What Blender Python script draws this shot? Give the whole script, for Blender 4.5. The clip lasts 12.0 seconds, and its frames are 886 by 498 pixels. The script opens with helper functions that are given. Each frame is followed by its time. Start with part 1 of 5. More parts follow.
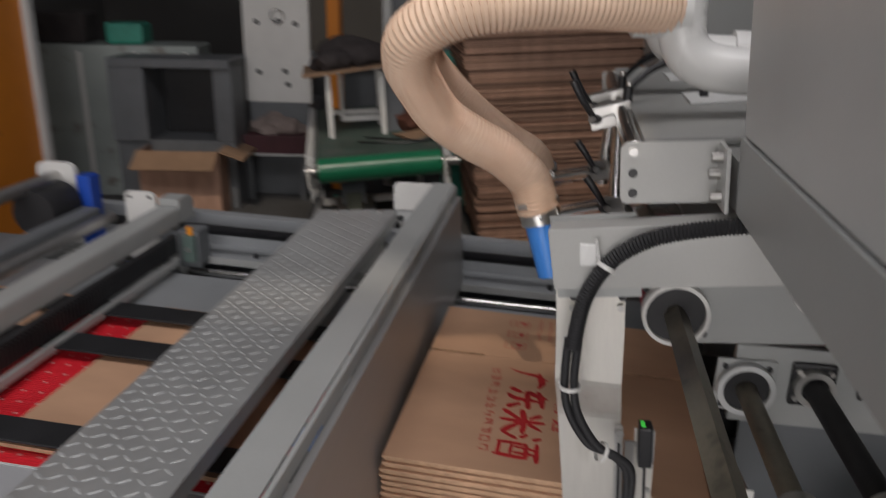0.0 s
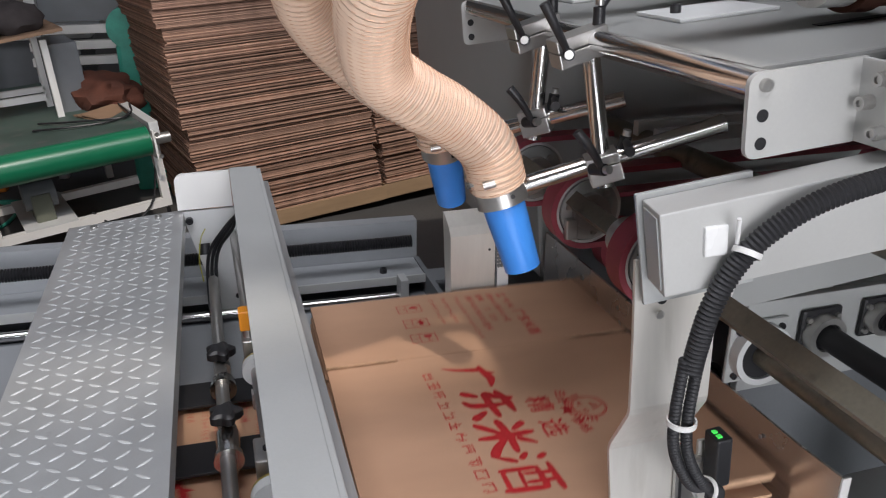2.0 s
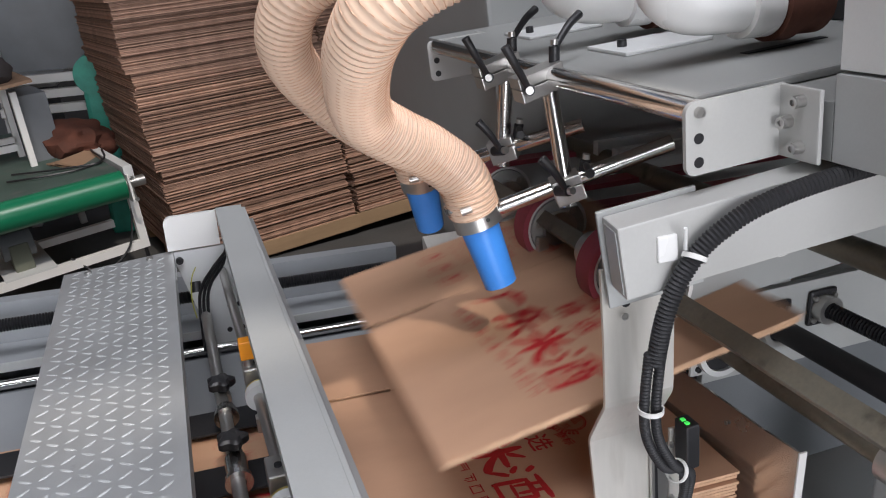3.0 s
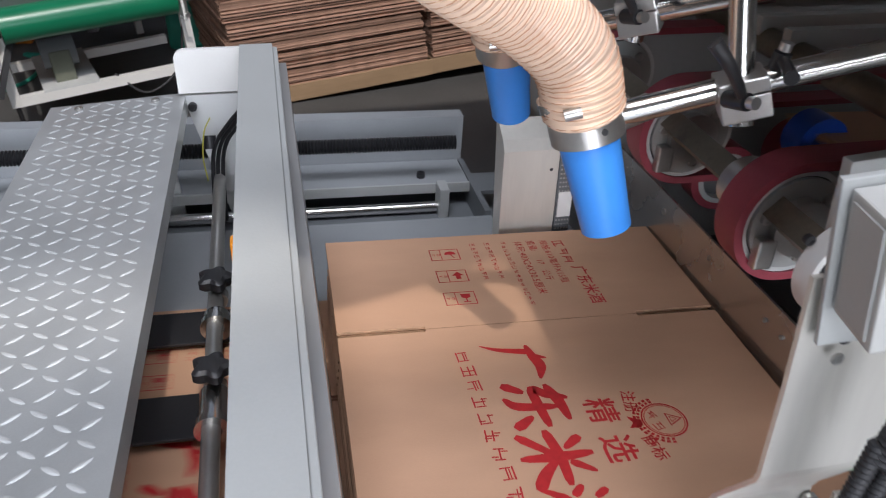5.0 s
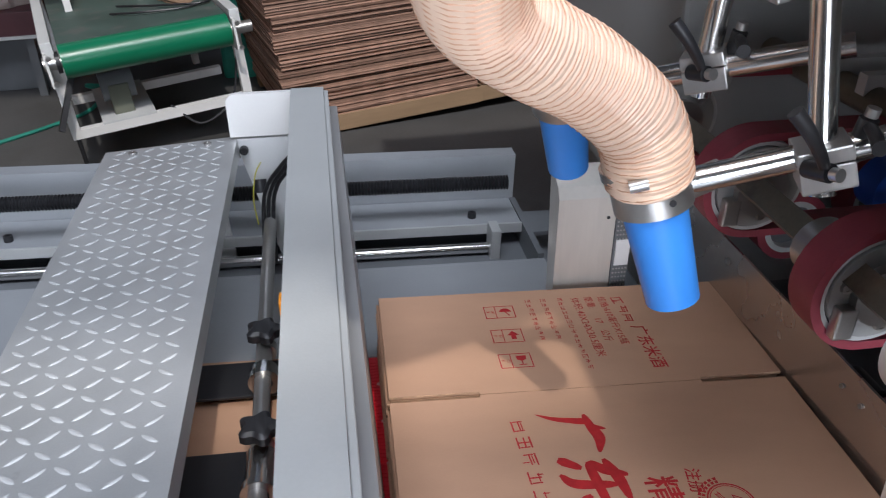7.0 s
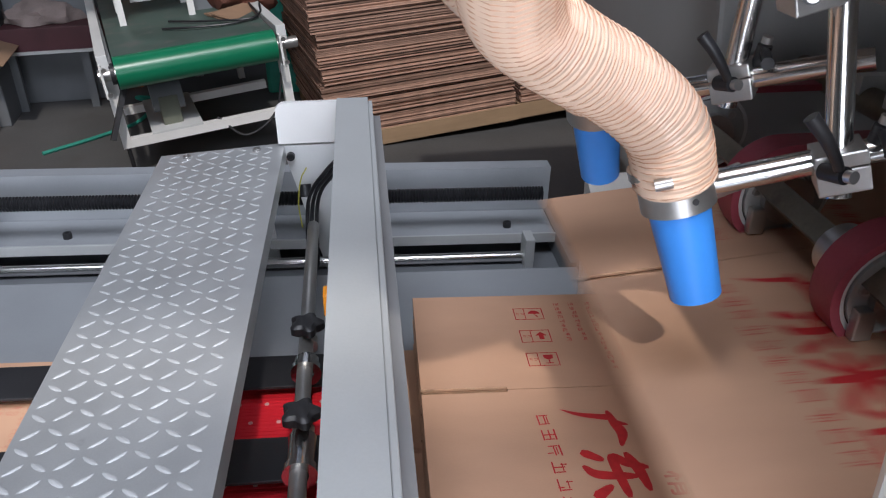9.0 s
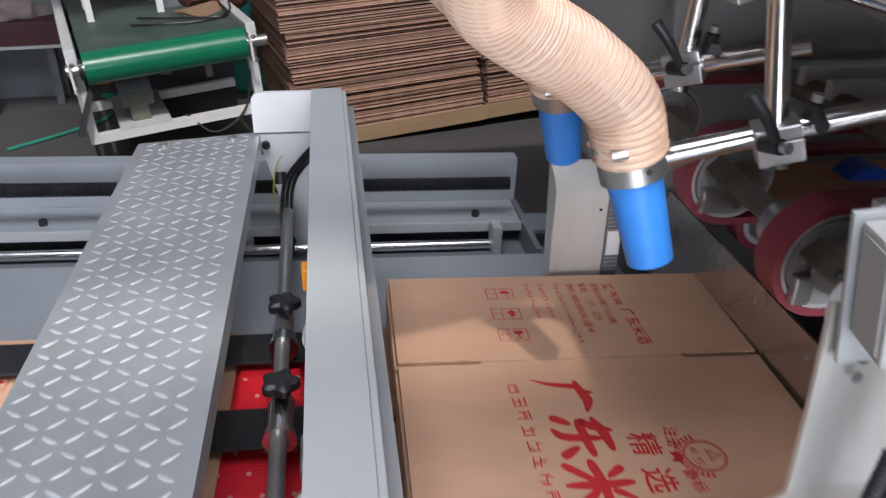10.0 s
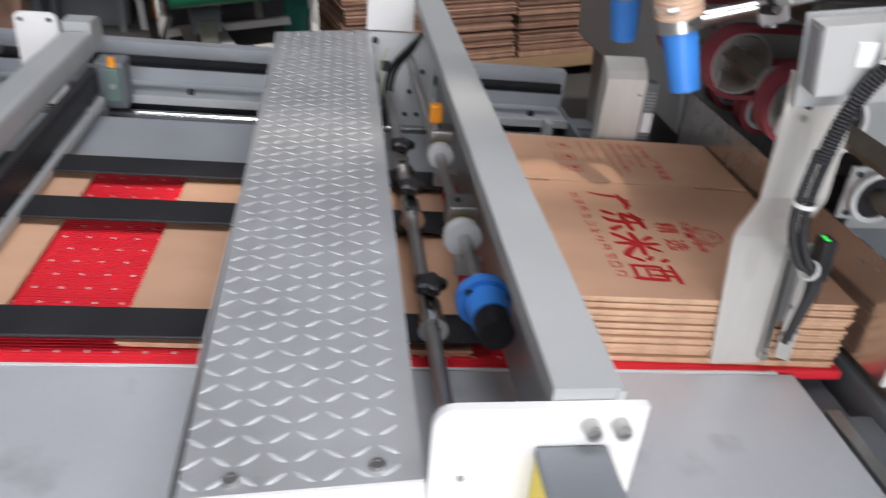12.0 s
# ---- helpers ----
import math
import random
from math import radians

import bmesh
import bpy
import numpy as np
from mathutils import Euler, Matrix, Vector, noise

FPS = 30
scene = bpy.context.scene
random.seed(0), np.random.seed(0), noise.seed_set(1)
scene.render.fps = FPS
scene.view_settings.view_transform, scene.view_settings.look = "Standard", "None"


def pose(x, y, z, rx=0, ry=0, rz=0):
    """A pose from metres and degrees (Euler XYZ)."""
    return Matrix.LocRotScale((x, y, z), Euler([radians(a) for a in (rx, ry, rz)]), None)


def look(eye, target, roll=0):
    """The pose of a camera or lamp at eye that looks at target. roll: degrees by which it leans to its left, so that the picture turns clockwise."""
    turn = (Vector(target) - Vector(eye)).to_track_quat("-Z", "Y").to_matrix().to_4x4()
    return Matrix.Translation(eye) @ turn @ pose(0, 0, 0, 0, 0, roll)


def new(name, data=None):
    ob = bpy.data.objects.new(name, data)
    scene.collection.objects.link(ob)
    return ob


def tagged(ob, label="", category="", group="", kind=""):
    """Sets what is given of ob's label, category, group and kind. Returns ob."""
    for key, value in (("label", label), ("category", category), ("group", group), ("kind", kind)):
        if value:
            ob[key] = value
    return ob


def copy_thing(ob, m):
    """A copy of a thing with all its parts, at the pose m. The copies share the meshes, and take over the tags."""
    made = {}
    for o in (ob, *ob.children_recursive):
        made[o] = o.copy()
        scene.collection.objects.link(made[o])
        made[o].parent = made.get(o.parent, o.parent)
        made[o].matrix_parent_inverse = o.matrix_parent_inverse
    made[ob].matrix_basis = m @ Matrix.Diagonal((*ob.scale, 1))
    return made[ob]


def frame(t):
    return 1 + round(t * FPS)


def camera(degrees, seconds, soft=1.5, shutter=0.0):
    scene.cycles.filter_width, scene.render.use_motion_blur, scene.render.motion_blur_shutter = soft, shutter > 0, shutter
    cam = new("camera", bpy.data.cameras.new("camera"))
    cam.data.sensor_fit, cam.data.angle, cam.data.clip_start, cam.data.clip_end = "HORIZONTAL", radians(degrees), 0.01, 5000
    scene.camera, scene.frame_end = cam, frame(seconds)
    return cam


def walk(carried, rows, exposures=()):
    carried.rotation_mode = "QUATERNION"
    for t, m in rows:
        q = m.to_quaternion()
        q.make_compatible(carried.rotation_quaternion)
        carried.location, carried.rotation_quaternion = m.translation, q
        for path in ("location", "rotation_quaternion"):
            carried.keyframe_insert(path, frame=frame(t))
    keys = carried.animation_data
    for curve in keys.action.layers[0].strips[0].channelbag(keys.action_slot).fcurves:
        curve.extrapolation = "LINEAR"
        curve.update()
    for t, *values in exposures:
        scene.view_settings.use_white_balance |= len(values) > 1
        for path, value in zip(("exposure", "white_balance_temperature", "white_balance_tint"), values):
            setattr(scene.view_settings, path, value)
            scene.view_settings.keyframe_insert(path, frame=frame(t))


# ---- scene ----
cam = camera(59.7, 12.0, soft=1.1, shutter=0.5)
PATH = [
    (0, (0.298, -1.607, 1.806), (-0.001, 0.257, 1.147), 1.2),
    (0.5, (0.113, -1.489, 1.756), (0.25, 0.351, 0.986), 3.5),
    (1, (-0.06, -1.337, 1.747), (0.337, 0.494, 1.046), -2.0),
    (1.5, (-0.145, -1.289, 1.746), (0.367, 0.51, 1.038), -1.7),
    (2, (-0.115, -1.166, 1.726), (0.402, 0.612, 0.969), -0.5),
    (2.5, (-0.129, -1.201, 1.765), (0.504, 0.557, 1.051), -1.1),
    (3, (-0.159, -1.257, 1.766), (0.432, 0.519, 1.062), -3.4),
    (3.5, (-0.15, -1.166, 1.711), (0.369, 0.606, 0.942), -1.1),
    (3.6, (-0.165, -1.156, 1.721), (0.415, 0.591, 0.938), -1.9),
    (5.5, (-0.01, -0.79, 1.669), (0.304, 0.853, 0.572), 1.3),
    (6, (-0.008, -0.783, 1.68), (0.282, 0.867, 0.588), 0.1),
    (6.5, (-0.015, -0.78, 1.695), (0.279, 0.893, 0.639), -0.0),
    (7, (-0.035, -0.796, 1.703), (0.227, 0.908, 0.691), -0.3),
    (8.8, (-0.052, -0.864, 1.707), (0.13, 0.882, 0.749), -0.0),
    (9, (-0.047, -0.858, 1.708), (0.131, 0.882, 0.738), -0.3),
    (9.5, (-0.044, -0.86, 1.706), (0.13, 0.874, 0.723), -0.6),
    (10, (-0.064, -0.93, 1.703), (0.2, 0.805, 0.743), 1.1),
    (10.5, (-0.148, -1.09, 1.692), (0.255, 0.599, 0.699), 2.8),
    (11, (-0.179, -1.23, 1.709), (0.275, 0.465, 0.75), 1.3),
    (11.5, (-0.215, -1.377, 1.68), (0.239, 0.248, 0.606), 5.1),
    (12, (-0.313, -1.452, 1.683), (-0.043, 0.253, 0.673), 5.1),
]
walk(cam, [(t, look(eye, target, roll)) for t, eye, target, roll in PATH], [(0.0, -1.0, 7000, 11), (0.25, -0.66, 6800, 11), (0.6, -0.38, 6600, 10), (1.0, -0.18, 6500, 10), (1.5, -0.08, 6500, 10), (2.5, -0.02, 6500, 10), (3.6, 0.02, 6350, 10), (5.5, 0.30, 6150, 9), (7.0, 0.19, 6000, 9), (9.0, 0.12, 6050, 10), (9.5, 0.16, 6050, 9), (10.5, 0.20, 6300, 10), (11.0, 0.15, 6450, 10), (11.5, 0.25, 6450, 9), (12.0, 0.12, 6450, 10)])

# ---- world, sun, daylight openings ----
scene.view_settings.exposure = 0.0
SUN_WAY = Vector((-0.03, 0.22, -0.275)).normalized()
world = bpy.data.worlds.new("world")
scene.world = world
world.use_nodes = True
wn, wl = world.node_tree.nodes, world.node_tree.links
sky = wn.new("ShaderNodeTexSky")
sky.sky_type, sky.sun_disc = "NISHITA", False
sky.sun_elevation, sky.sun_rotation = radians(51), radians(180)
wl.new(sky.outputs[0], wn["Background"].inputs[0])
wn["Background"].inputs[1].default_value = 0.10


def lamp(name, kind, m, energy, color, **more):
    data = bpy.data.lights.new(name, kind)
    data.energy, data.color = energy, color
    for key, value in more.items():
        setattr(data, key, value)
    ob = new(name, data)
    ob.matrix_world = m
    return ob


lamp("sun", "SUN", look((0, 0, 9), Vector((0, 0, 9)) + SUN_WAY), 1.5, (1.0, 0.90, 0.80), angle=radians(1.3))
# sky light that falls through the roof lights and the open gate
lamp("roof_light_near", "AREA", look((0.2, -1.6, 5.75), (0.2, -1.6, 0)), 250, (0.96, 0.96, 1.025), shape="RECTANGLE", size=5.0, size_y=2.4)
lamp("roof_light_far", "AREA", look((0.0, 6.2, 5.75), (0.0, 6.2, 0)), 15, (0.96, 0.96, 1.025), shape="RECTANGLE", size=7.0, size_y=0.9)
lamp("gate_light", "AREA", look((0.2, -6.85, 2.0), (0.2, 0, 2.0)), 440, (0.96, 0.96, 1.025), shape="RECTANGLE", size=4.8, size_y=3.8)


# ---- materials ----
def mat(name, color, rough=0.5, metal=0.0, vary=0.12, scale=8.0, grain=0.0, grain_scale=120.0, stretch=(1, 1, 1), dirt=None, dirt_at=0.62, spec=0.5, island=0.0, per_object=0.0, rough_vary=0.1):
    """A surface with stains, grain and fine relief in object space."""
    m = bpy.data.materials.new(name)
    m.use_nodes = True
    n, l = m.node_tree.nodes, m.node_tree.links
    b = n["Principled BSDF"]
    b.inputs["Metallic"].default_value, b.inputs["Specular IOR Level"].default_value = metal, spec
    at = n.new("ShaderNodeTexCoord")
    mp = n.new("ShaderNodeMapping")
    mp.inputs["Scale"].default_value = stretch
    l.new(at.outputs["Object"], mp.inputs[0])
    big = n.new("ShaderNodeTexNoise")
    big.inputs["Scale"].default_value, big.inputs["Detail"].default_value = scale, 5
    fine = n.new("ShaderNodeTexNoise")
    fine.inputs["Scale"].default_value, fine.inputs["Detail"].default_value = grain_scale, 3
    for tex in (big, fine):
        l.new(mp.outputs[0], tex.inputs["Vector"])
    ramp = n.new("ShaderNodeMapRange")
    ramp.inputs[1].default_value, ramp.inputs[2].default_value = 0.3, 0.7
    ramp.inputs[3].default_value, ramp.inputs[4].default_value = 1 - vary, 1 + vary
    l.new(big.outputs[0], ramp.inputs[0])
    hsv = n.new("ShaderNodeHueSaturation")
    hsv.inputs["Color"].default_value = (*color, 1)
    value = ramp.outputs[0]

    def times(a, node, out, amount):
        r = n.new("ShaderNodeMapRange")
        r.inputs[3].default_value, r.inputs[4].default_value = 1 - amount, 1 + amount
        l.new(node.outputs[out], r.inputs[0])
        x = n.new("ShaderNodeMath")
        x.operation = "MULTIPLY"
        l.new(a, x.inputs[0]), l.new(r.outputs[0], x.inputs[1])
        return x.outputs[0]

    value = times(value, fine, 0, vary * 0.6)
    if island:
        value = times(value, n.new("ShaderNodeNewGeometry"), "Random Per Island", island)
    if per_object:
        value = times(value, n.new("ShaderNodeObjectInfo"), "Random", per_object)
    l.new(value, hsv.inputs["Value"])
    out = hsv.outputs[0]
    if dirt:
        spot = n.new("ShaderNodeTexNoise")
        spot.inputs["Scale"].default_value, spot.inputs["Detail"].default_value = scale * 2.3, 7
        l.new(mp.outputs[0], spot.inputs["Vector"])
        edge = n.new("ShaderNodeMapRange")
        edge.inputs[1].default_value, edge.inputs[2].default_value = dirt_at, dirt_at + 0.14
        l.new(spot.outputs[0], edge.inputs[0])
        mix = n.new("ShaderNodeMix")
        mix.data_type = "RGBA"
        l.new(edge.outputs[0], mix.inputs[0]), l.new(out, mix.inputs[6])
        mix.inputs[7].default_value = (*dirt, 1)
        out = mix.outputs[2]
    l.new(out, b.inputs["Base Color"])
    rr = n.new("ShaderNodeMapRange")
    rr.inputs[3].default_value, rr.inputs[4].default_value = max(0.03, rough - rough_vary), min(1, rough + rough_vary)
    l.new(big.outputs[0], rr.inputs[0])
    l.new(rr.outputs[0], b.inputs["Roughness"])
    if grain:
        bump = n.new("ShaderNodeBump")
        bump.inputs["Strength"].default_value, bump.inputs["Distance"].default_value = grain, 0.002
        l.new(fine.outputs[0], bump.inputs["Height"])
        l.new(bump.outputs[0], b.inputs["Normal"])
    return m


PAINT = mat("grey_machine_paint", (0.40, 0.41, 0.40), 0.42, 0.0, 0.06, 5, 0.06, 300, dirt=(0.30, 0.30, 0.28), dirt_at=0.72)
PAINT_LIGHT = mat("light_grey_paint", (0.62, 0.63, 0.62), 0.40, 0.0, 0.05, 6, 0.05, 260, dirt=(0.42, 0.42, 0.40), dirt_at=0.74)
PAINT_WHITE = mat("white_paint", (0.78, 0.77, 0.74), 0.38, 0.0, 0.04, 6, 0.05, 260, dirt=(0.5, 0.49, 0.46), dirt_at=0.75)
PAINT_DARK = mat("dark_grey_paint", (0.16, 0.17, 0.18), 0.5, 0.0, 0.10, 6, 0.05, 200)
BRUSHED = mat("brushed_grey_sheet", (0.36, 0.36, 0.355), 0.36, 0.35, 0.08, 4, 0.05, 90, (1, 0.08, 1), dirt=(0.34, 0.34, 0.33), dirt_at=0.7)
STAINLESS = mat("stainless_plate", (0.70, 0.675, 0.62), 0.34, 0.45, 0.10, 9, 0.05, 120, (1, 1, 0.15), dirt=(0.56, 0.53, 0.47), dirt_at=0.62)
TREAD = mat("checker_plate_metal", (0.56, 0.57, 0.565), 0.36, 0.55, 0.10, 7, 0.08, 420, dirt=(0.33, 0.33, 0.33), dirt_at=0.68)
TREAD_BAR = mat("worn_tread_bar", (0.52, 0.53, 0.525), 0.55, 0.25, 0.10, 30, 0.05, 420)
BODY_PAINT = mat("machine_body_paint", (0.27, 0.275, 0.265), 0.40, 0.0, 0.07, 4, 0.06, 280, dirt=(0.21, 0.21, 0.20), dirt_at=0.70)
ARM_PAINT = mat("warm_grey_arm_paint", (0.47, 0.47, 0.45), 0.40, 0.0, 0.05, 6, 0.05, 260, dirt=(0.36, 0.36, 0.34), dirt_at=0.72)
# blue-grey, darkened so the colour also holds the shade behind the bed
PAINT_MID = mat("shaded_blue_grey_paint", (0.30, 0.315, 0.325), 0.42, 0.0, 0.08, 5, 0.06, 300, dirt=(0.22, 0.22, 0.21), dirt_at=0.68)
CHROME = mat("polished_steel", (0.72, 0.71, 0.69), 0.2, 1.0, 0.04, 10, 0.02, 200)
STEEL = mat("machined_steel", (0.52, 0.51, 0.49), 0.34, 0.9, 0.10, 14, 0.05, 220)
OLD_BAR = mat("oiled_bronze_steel_bar", (0.20, 0.18, 0.14), 0.42, 0.6, 0.25, 9, 0.08, 160, dirt=(0.10, 0.09, 0.07), dirt_at=0.6)
BLACK = mat("black_plastic", (0.018, 0.018, 0.02), 0.42, 0.0, 0.15, 20, 0.05, 300)
RUBBER = mat("black_rubber", (0.022, 0.022, 0.024), 0.6, 0.0, 0.2, 14, 0.1, 260)
BLACK_STRAP = mat("black_strap", (0.016, 0.016, 0.018), 0.55, 0.0, 0.2, 10, 0.1, 260)
SCREW = mat("black_lead_screw", (0.03, 0.03, 0.033), 0.35, 0.5, 0.2, 20, 0.05, 300)
RED_BELT = mat("red_perforated_belt", (0.72, 0.02, 0.035), 0.5, 0.0, 0.08, 9, 0.12, 300)
HOLE = mat("pale_worn_hole", (0.72, 0.36, 0.34), 0.8, 0.0, 0.1)
CARD = mat("kraft_cardboard", (0.575, 0.345, 0.220), 0.72, 0.0, 0.05, 5, 0.10, 240, (1, 3, 1), per_object=0.05, spec=0.25)
CARD_EDGE = mat("cut_cardboard_edge", (0.60, 0.38, 0.24), 0.8, 0.0, 0.18, 40, 0.3, 400, spec=0.2)
CARD_OLD = mat("stacked_brown_board", (0.38, 0.235, 0.172), 0.85, 0.0, 0.16, 14, 0.3, 200, (1, 1, 0.3), island=0.5, spec=0.15)
CARD_SCRAP = mat("scrap_cardboard", (0.30, 0.19, 0.12), 0.8, 0.0, 0.15, 6, 0.1, 160)
INK = mat("red_ink", (0.52, 0.028, 0.03), 0.6, 0.0, 0.12, 60, 0.0, spec=0.3)
BLUE = mat("blue_plastic", (0.055, 0.27, 0.80), 0.34, 0.0, 0.05, 9, 0.02, 200)
BLUE_DARK = mat("deep_blue_plastic", (0.02, 0.09, 0.5), 0.35, 0.0, 0.06, 9)
HOSE = mat("tan_ducting", (0.80, 0.59, 0.44), 0.40, 0.0, 0.07, 12, 0.05, 160, dirt=(0.66, 0.45, 0.32), dirt_at=0.7, spec=0.5)
WIRE = mat("copper_spiral_wire", (0.60, 0.35, 0.22), 0.4, 0.2, 0.1, 20)
PVC = mat("white_pvc", (0.80, 0.80, 0.78), 0.28, 0.0, 0.03, 6, 0.01, 200, dirt=(0.6, 0.59, 0.56), dirt_at=0.74)
WINE = mat("burgundy_rubber", (0.30, 0.050, 0.072), 0.5, 0.0, 0.15, 10, 0.06, 200)
GREEN = mat("green_belt", (0.009, 0.16, 0.075), 0.3, 0.0, 0.10, 5, 0.05, 200)
GREEN_DUSTY = mat("dusty_green_belt", (0.06, 0.095, 0.08), 0.6, 0.0, 0.2, 4, 0.05, 200, dirt=(0.10, 0.11, 0.10), dirt_at=0.55)
MACHINE_GREEN = mat("old_machine_green", (0.04, 0.30, 0.22), 0.5, 0.0, 0.2, 8)
ORANGE = mat("orange_paint", (0.68, 0.22, 0.02), 0.5, 0.0, 0.1, 3, 0.03, 120, dirt=(0.35, 0.13, 0.03), dirt_at=0.66)
YELLOW = mat("yellow_plastic", (0.85, 0.66, 0.02), 0.4, 0.0, 0.05, 9)
AMBER = mat("amber_plastic", (0.9, 0.33, 0.02), 0.35, 0.0, 0.05, 9)
CONCRETE = mat("dusty_concrete", (0.09, 0.089, 0.088), 0.75, 0.0, 0.22, 1.3, 0.15, 60, dirt=(0.08, 0.078, 0.075), dirt_at=0.58)
WOOD = mat("pallet_wood", (0.36, 0.24, 0.14), 0.8, 0.0, 0.2, 5, 0.25, 70, (0.15, 1, 1), dirt=(0.16, 0.10, 0.06), dirt_at=0.68)
CLOTH = mat("dark_cloth", (0.05, 0.042, 0.042), 0.9, 0.0, 0.3, 9, 0.3, 200)
RUST = mat("rusty_brown_scrap", (0.10, 0.034, 0.020), 0.85, 0.0, 0.3, 9, 0.3, 120)
MAROON = mat("maroon_painted_board", (0.085, 0.028, 0.034), 0.6, 0.0, 0.2, 6)
PALE_CLOTH = mat("pale_dusty_cloth", (0.30, 0.24, 0.22), 0.9, 0.0, 0.25, 7, 0.2, 150)
WALL = mat("hall_wall", (0.12, 0.115, 0.11), 0.85, 0.0, 0.15, 0.8, 0.1, 30)
ROOF = mat("hall_roof_sheet", (0.12, 0.12, 0.12), 0.7, 0.0, 0.1, 1)
LED = bpy.data.materials.new("green_indicator")
LED.use_nodes = True
LED.node_tree.nodes["Principled BSDF"].inputs["Base Color"].default_value = (0.05, 0.8, 0.1, 1)
LED.node_tree.nodes["Principled BSDF"].inputs["Emission Color"].default_value = (0.1, 1, 0.15, 1)
LED.node_tree.nodes["Principled BSDF"].inputs["Emission Strength"].default_value = 0.6


# ---- mesh helpers ----
def part(name, bm, material, parent=None, label="", smooth=False):
    me = bpy.data.meshes.new(name)
    bmesh.ops.recalc_face_normals(bm, faces=bm.faces)
    bm.to_mesh(me)
    bm.free()
    me.materials.append(material)
    if smooth:
        me.shade_smooth()
        me.set_sharp_from_angle(angle=radians(38))
    ob = new(name, me)
    if parent:
        ob.parent = parent
    if label:
        ob["label"] = label
    return ob


def thing(name, label, category, group="", at=None):
    ob = new(name)
    if at is not None:
        ob.matrix_world = at
    return tagged(ob, label, category, group)


def box(x0, x1, y0, y1, z0, z1, bevel=0.0, bm=None, m=None):
    out = bm or bmesh.new()
    r = bmesh.ops.create_cube(out, size=1)
    vs = r["verts"]
    bmesh.ops.transform(out, matrix=Matrix.Translation(((x0 + x1) / 2, (y0 + y1) / 2, (z0 + z1) / 2)) @ Matrix.Diagonal((x1 - x0, y1 - y0, z1 - z0, 1)), verts=vs)
    if bevel:
        es = list({e for v in vs for e in v.link_edges})
        k = bmesh.ops.bevel(out, geom=es, offset=bevel, segments=2, affect="EDGES", profile=0.6)
        vs = k["verts"]
    if m is not None:
        bmesh.ops.transform(out, matrix=m, verts=list({v for v in vs}))
    return out


def rod(a, b, r, r2=None, seg=20, bm=None, cap=True):
    out = bm or bmesh.new()
    a, b = Vector(a), Vector(b)
    d = b - a
    m = Matrix.Translation((a + b) / 2) @ d.to_track_quat("Z", "Y").to_matrix().to_4x4()
    bmesh.ops.create_cone(out, cap_ends=cap, segments=seg, radius1=r, radius2=r if r2 is None else r2, depth=d.length, matrix=m)
    return out


def ring(center, axis, outer, inner, width, seg=32, bm=None):
    """A flat-faced ring about an axis."""
    out = bm or bmesh.new()
    q = Vector(axis).to_track_quat("Z", "Y")
    prof = ((outer, -width / 2), (outer, width / 2), (inner, width / 2), (inner, -width / 2))
    loops = [[out.verts.new(Vector(center) + q @ Vector((r * math.cos(2 * math.pi * i / seg), r * math.sin(2 * math.pi * i / seg), h))) for i in range(seg)] for r, h in prof]
    for k in range(4):
        p, s = loops[k], loops[(k + 1) % 4]
        for i in range(seg):
            out.faces.new((p[i], p[(i + 1) % seg], s[(i + 1) % seg], s[i]))
    return out


def smooth_path(points, n):
    """Points along a Catmull-Rom curve."""
    p = [Vector(v) for v in points]
    p = [2 * p[0] - p[1], *p, 2 * p[-1] - p[-2]]
    out = []
    for i in range(1, len(p) - 2):
        for k in range(n):
            t = k / n
            a, b, c, d = p[i - 1], p[i], p[i + 1], p[i + 2]
            out.append(0.5 * (2 * b + (c - a) * t + (2 * a - 5 * b + 4 * c - d) * t * t + (3 * b - a - 3 * c + d) * t ** 3))
    out.append(p[-2])
    return out


def even(points, step):
    """The same line in even steps."""
    out, left = [points[0].copy()], step
    for a, b in zip(points, points[1:]):
        d = (b - a).length
        while d >= left:
            a = a + (b - a).normalized() * left
            out.append(a.copy())
            d, left = (b - a).length, step
        left -= d
    return out


def sweep(points, radius, seg=16, bm=None, cap=True):
    """A tube along points; radius is a number or a function of the index."""
    out = bm or bmesh.new()
    n = len(points)
    up, rows = Vector((0, 0, 1)), []
    ahead = (points[1] - points[0]).normalized()
    side = ahead.cross(up)
    side = (side if side.length > 0.1 else ahead.cross(Vector((0, 1, 0)))).normalized()
    for i, p in enumerate(points):
        t = (points[min(i + 1, n - 1)] - points[max(i - 1, 0)]).normalized()
        side = (side - t * side.dot(t)).normalized()
        other = t.cross(side)
        r = radius(i) if callable(radius) else radius
        rows.append([out.verts.new(p + (side * math.cos(2 * math.pi * k / seg) + other * math.sin(2 * math.pi * k / seg)) * r) for k in range(seg)])
    for a, b in zip(rows, rows[1:]):
        for k in range(seg):
            out.faces.new((a[k], a[(k + 1) % seg], b[(k + 1) % seg], b[k]))
    if cap:
        out.faces.new(rows[0]), out.faces.new(rows[-1])
    return out


def plate(outline, thick, bm=None, m=None):
    """A flat plate from an outline in its own x and y, thick along z."""
    out = bm or bmesh.new()
    low = [out.verts.new((x, y, 0)) for x, y in outline]
    top = [out.verts.new((x, y, thick)) for x, y in outline]
    out.faces.new(low), out.faces.new(top)
    for i in range(len(low)):
        out.faces.new((low[i], low[(i + 1) % len(low)], top[(i + 1) % len(low)], top[i]))
    if m is not None:
        bmesh.ops.transform(out, matrix=m, verts=low + top)
    return out


